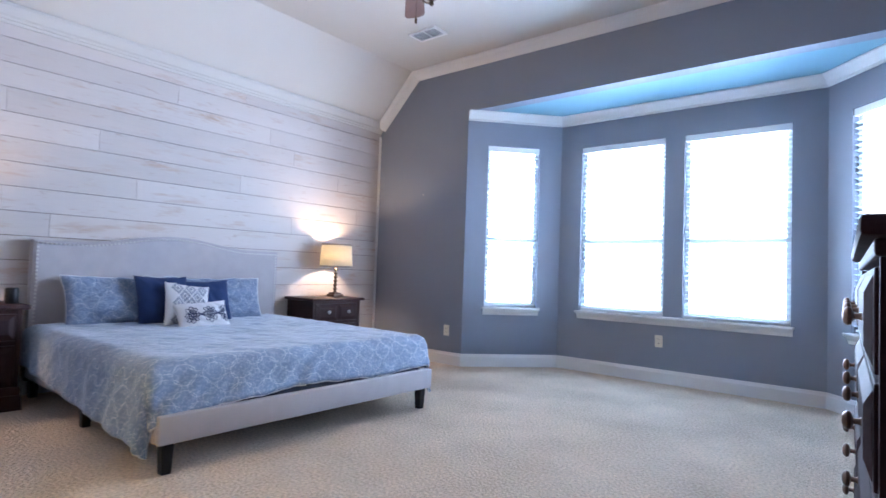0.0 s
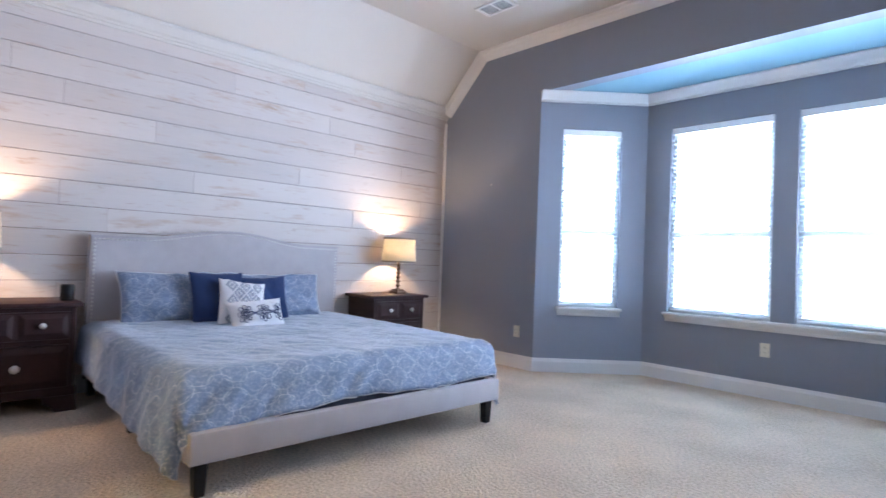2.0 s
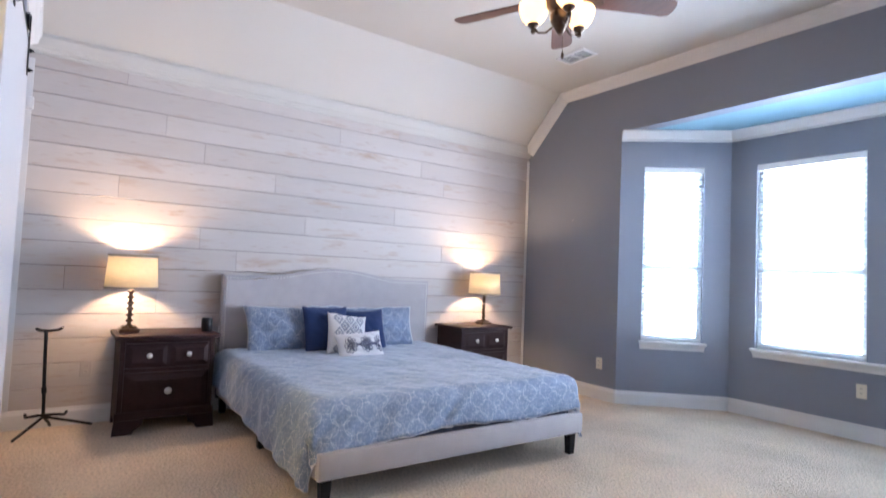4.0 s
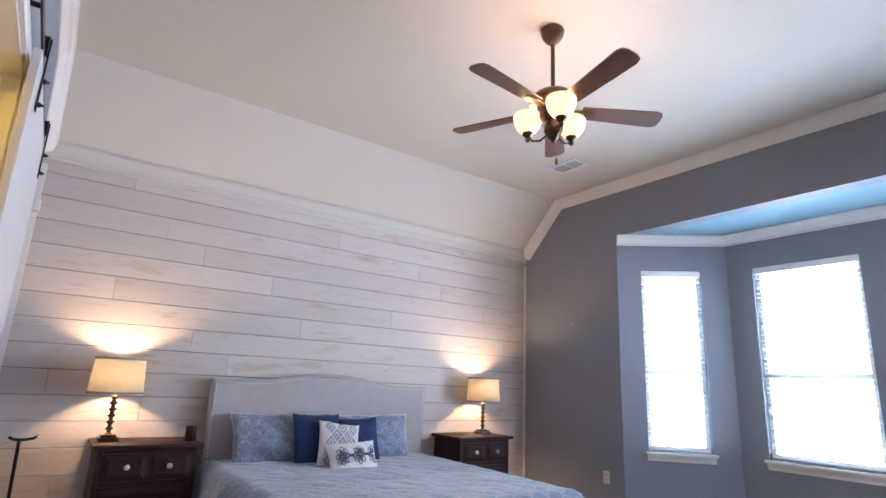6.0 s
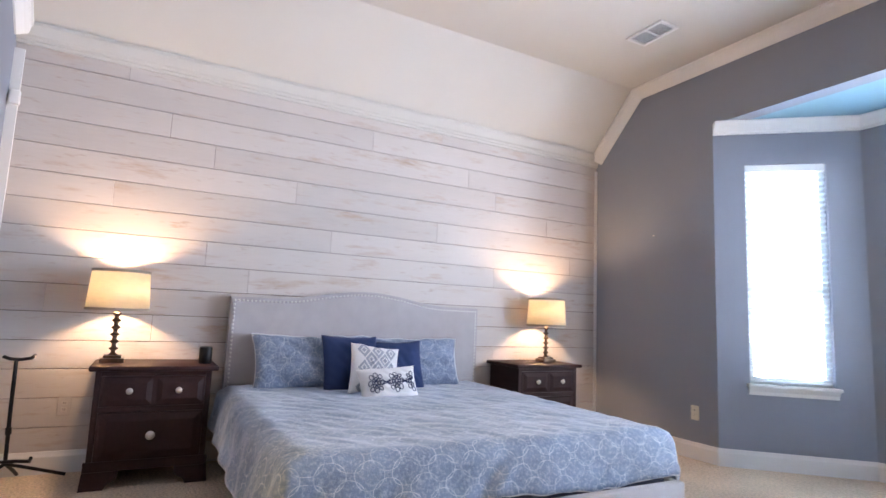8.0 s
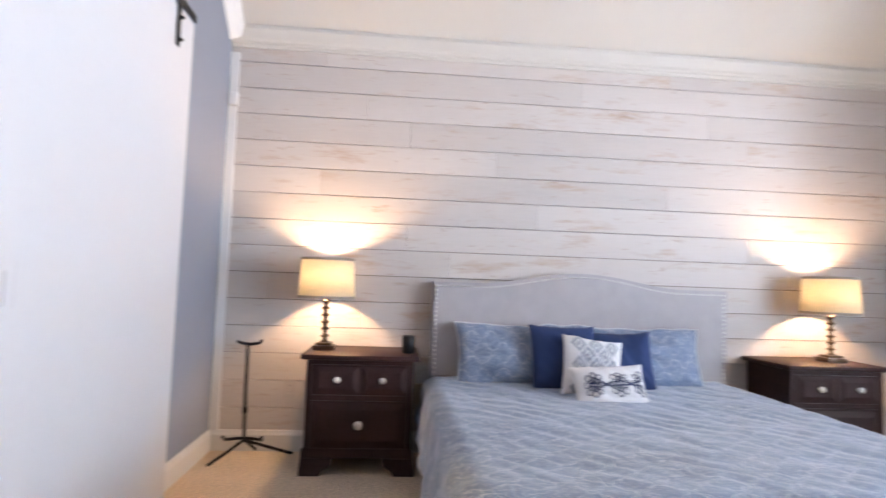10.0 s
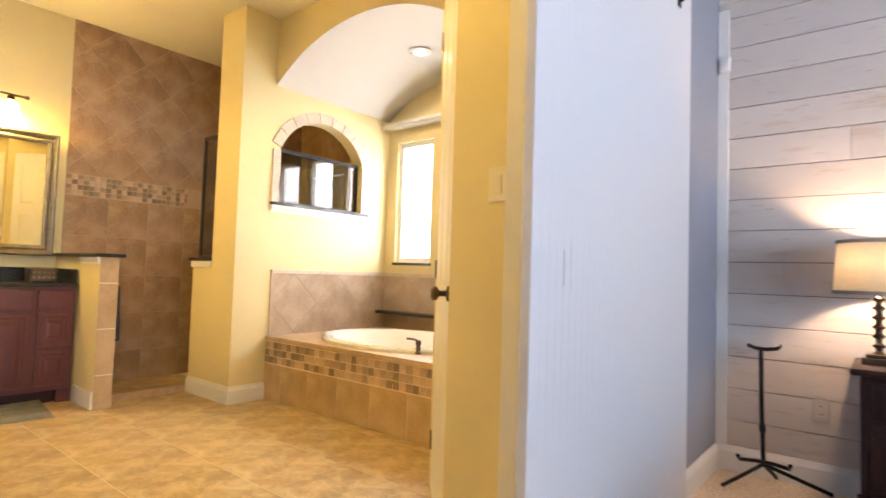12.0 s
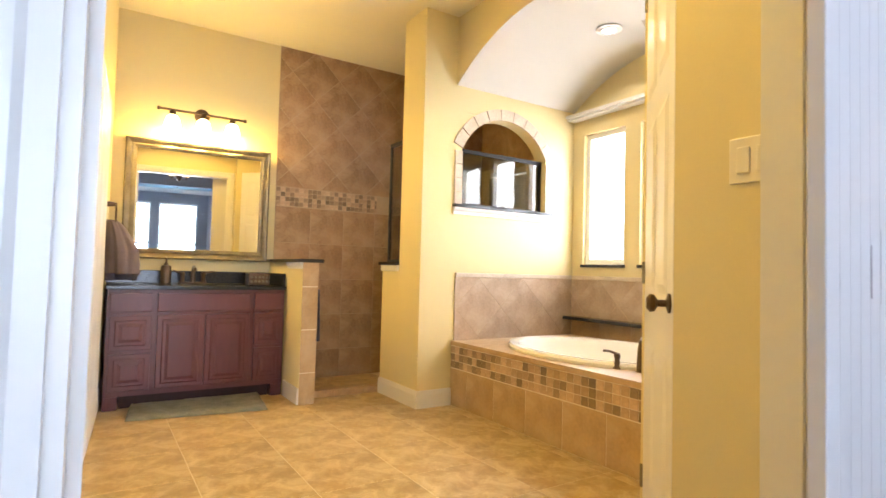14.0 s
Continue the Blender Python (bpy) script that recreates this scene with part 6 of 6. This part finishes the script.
tagged(part("bath_rug", rug, M_RUG), "grey-green plush bath rug before the vanity", "rug")
ringm = thing("towel_ring", Matrix.Translation((east(-3.60), -3.60, 1.47)), "dark bronze towel ring on the wall", "towel ring")
part("post", tube(bmesh.new(), [(0, 0, 0), (-0.07, 0, 0)], [0.022, 0.012], 12), M_BRONZE, ringm, soft=True)
part("ring", tube(bmesh.new(), [(-0.065, 0.075 * math.sin(k * math.pi / 12), -0.075 + 0.075 * math.cos(k * math.pi / 12)) for k in range(25)], 0.005, 8), M_BRONZE, ringm, soft=True)
bm = bmesh.new()
loops_ = []
for j in range(24):
    v = j / 23
    # gathered in the ring, opening into soft folds below it
    half_x = 0.030 + 0.064 * min(1, v * 1.8) ** 0.7
    half_y = 0.045 + 0.055 * min(1, v * 2.2) ** 0.7
    z = -0.115 - 0.44 * v
    ring = []
    for k in range(56):
        a = 2 * math.pi * k / 56
        fold = 1 + (0.10 + 0.10 * v) * math.sin(5 * a + 0.6) + 0.06 * math.sin(11 * a + 2 * v) + 0.05 * noise.noise(Vector((math.cos(a) * 2, math.sin(a) * 2, v * 2)))
        hem = 0.05 if math.sin(a) > 0.2 else 0.0
        ring.append(bm.verts.new((-0.012 - half_x - 0.018 * v + half_x * math.cos(a) * fold, half_y * math.sin(a) * fold, z + hem * v)))
    loops_.append(ring)
for a, b in zip(loops_, loops_[1:]):
    for k in range(56):
        bm.faces.new((a[k], a[(k + 1) % 56], b[(k + 1) % 56], b[k])).smooth = True
bm.faces.new(loops_[0])
bmesh.ops.recalc_face_normals(bm, faces=bm.faces)
bm.transform(Matrix.Translation((east(-3.60), -3.60, 1.47)))
towel = tagged(part("hand_towel", bm, M_TOWEL), "mauve-grey hand towel hanging in folds from the ring", "towel")
so = towel.modifiers.new("thick", "SOLIDIFY")
so.thickness = 0.012

# a dark cloth on the shower side of the low wall
cloth_hook = thing("towel_hook", Matrix.Translation((PX1, -3.17, 0.87)), "small dark bronze hook on the low wall", "hook")
part("plate", boxes((-0.004, 0.0, -0.014, 0.014, -0.02, 0.02), bevel=0.001), M_BRONZE, cloth_hook)
part("prong", tube(bmesh.new(), [(-0.003, 0, 0.0), (-0.022, 0, -0.008), (-0.034, 0, 0.008)], 0.005, 8), M_BRONZE, cloth_hook, soft=True)
bm = bmesh.new()
rows_ = []
for j in range(18):
    v = j / 17
    ring = []
    for k in range(28):
        a = 2 * math.pi * k / 28
        fold = 1 + 0.16 * math.sin(4 * a + 3 * v) + 0.10 * noise.noise(Vector((math.cos(a), math.sin(a), 3 * v)))
        ring.append(bm.verts.new((PX1 - 0.030 + 0.020 * math.cos(a) * fold, -3.17 + (0.018 + 0.052 * min(1, v * 1.6)) * math.sin(a) * fold, 0.872 - 0.40 * v)))
    rows_.append(ring)
for a, b in zip(rows_, rows_[1:]):
    for k in range(28):
        bm.faces.new((a[k], a[(k + 1) % 28], b[(k + 1) % 28], b[k])).smooth = True
bm.faces.new(rows_[0])
bm.faces.new(rows_[-1][::-1])
bmesh.ops.recalc_face_normals(bm, faces=bm.faces)
tagged(part("wash_cloth", bm, material("dark_blue_terry", (0.045, 0.050, 0.085), 0.95, 0, 0.2, 14, 250, 0.8, 0.006)), "dark blue cloth hanging on the low wall's shower side", "cloth")


def panel_door(name, m, w, h, label, knobs=True, hinges=True):
    """A white moulded two-over-two panel door: local x from the hinge, -y its outer face."""
    top = thing(name, m, label, "door")
    top["kind"] = "structure"
    bm = boxes((0, w, -0.018, 0.018, 0, h), bevel=0.003)
    part("leaf", bm, M_TRIM, top)
    for z0, z1 in ((0.18, 0.78), (0.98, 1.62), (1.74, h - 0.14)):
        for x0, x1 in ((0.10, w / 2 - 0.04), (w / 2 + 0.04, w - 0.10)):
            b2 = raised_panel(bmesh.new(), x0, x1, z0, z1, -0.0185, 0.007, 0.03)
            part("panel", b2, M_TRIM, top)
    for z in (0.22, 1.05, h - 0.22) if hinges else ():
        part("hinge", tube(bmesh.new(), [(-0.004, -0.022, z - 0.045), (-0.004, -0.022, z + 0.045)], 0.007, 8), M_PEWTER, top, "hinge knuckle")
    if knobs:
        part("door_knob", turned(bmesh.new(), [(0.030, 0), (0.030, 0.006), (0.011, 0.012), (0.011, 0.035), (0.026, 0.045), (0.028, 0.058), (0.016, 0.068)], (w - 0.048, -0.018, 0.955), 20, (0, -1, 0)), M_BRONZE, top, "dark bronze knob", soft=True)
    return top


F_, N_ = Vector((-3.09, -0.41, 0)), Vector((-2.60, 0.06, 0))
ang = math.atan2(N_.y - F_.y, N_.x - F_.x)
panel_door("door_1", Matrix.Translation((F_.x, F_.y, 0.012)) @ Matrix.Rotation(ang, 4, "Z"), (N_ - F_).length, 2.42, "open white panelled door with a bronze knob", True)
panel_door("door_2", Matrix.Translation((east(DW1) - 0.004, DW1, 0.012)) @ Matrix.Rotation(radians(-90 - EAST_TURN), 4, "Z"), DW1 - DW0, 2.05, "closed white panelled door beside the vanity", False, False)
cased("trim_door_east", Matrix.Translation((east(DW1), DW1, 0)) @ Matrix.Rotation(radians(-90 - EAST_TURN), 4, "Z"), DW1 - DW0, 2.07, "white casing round the side door")
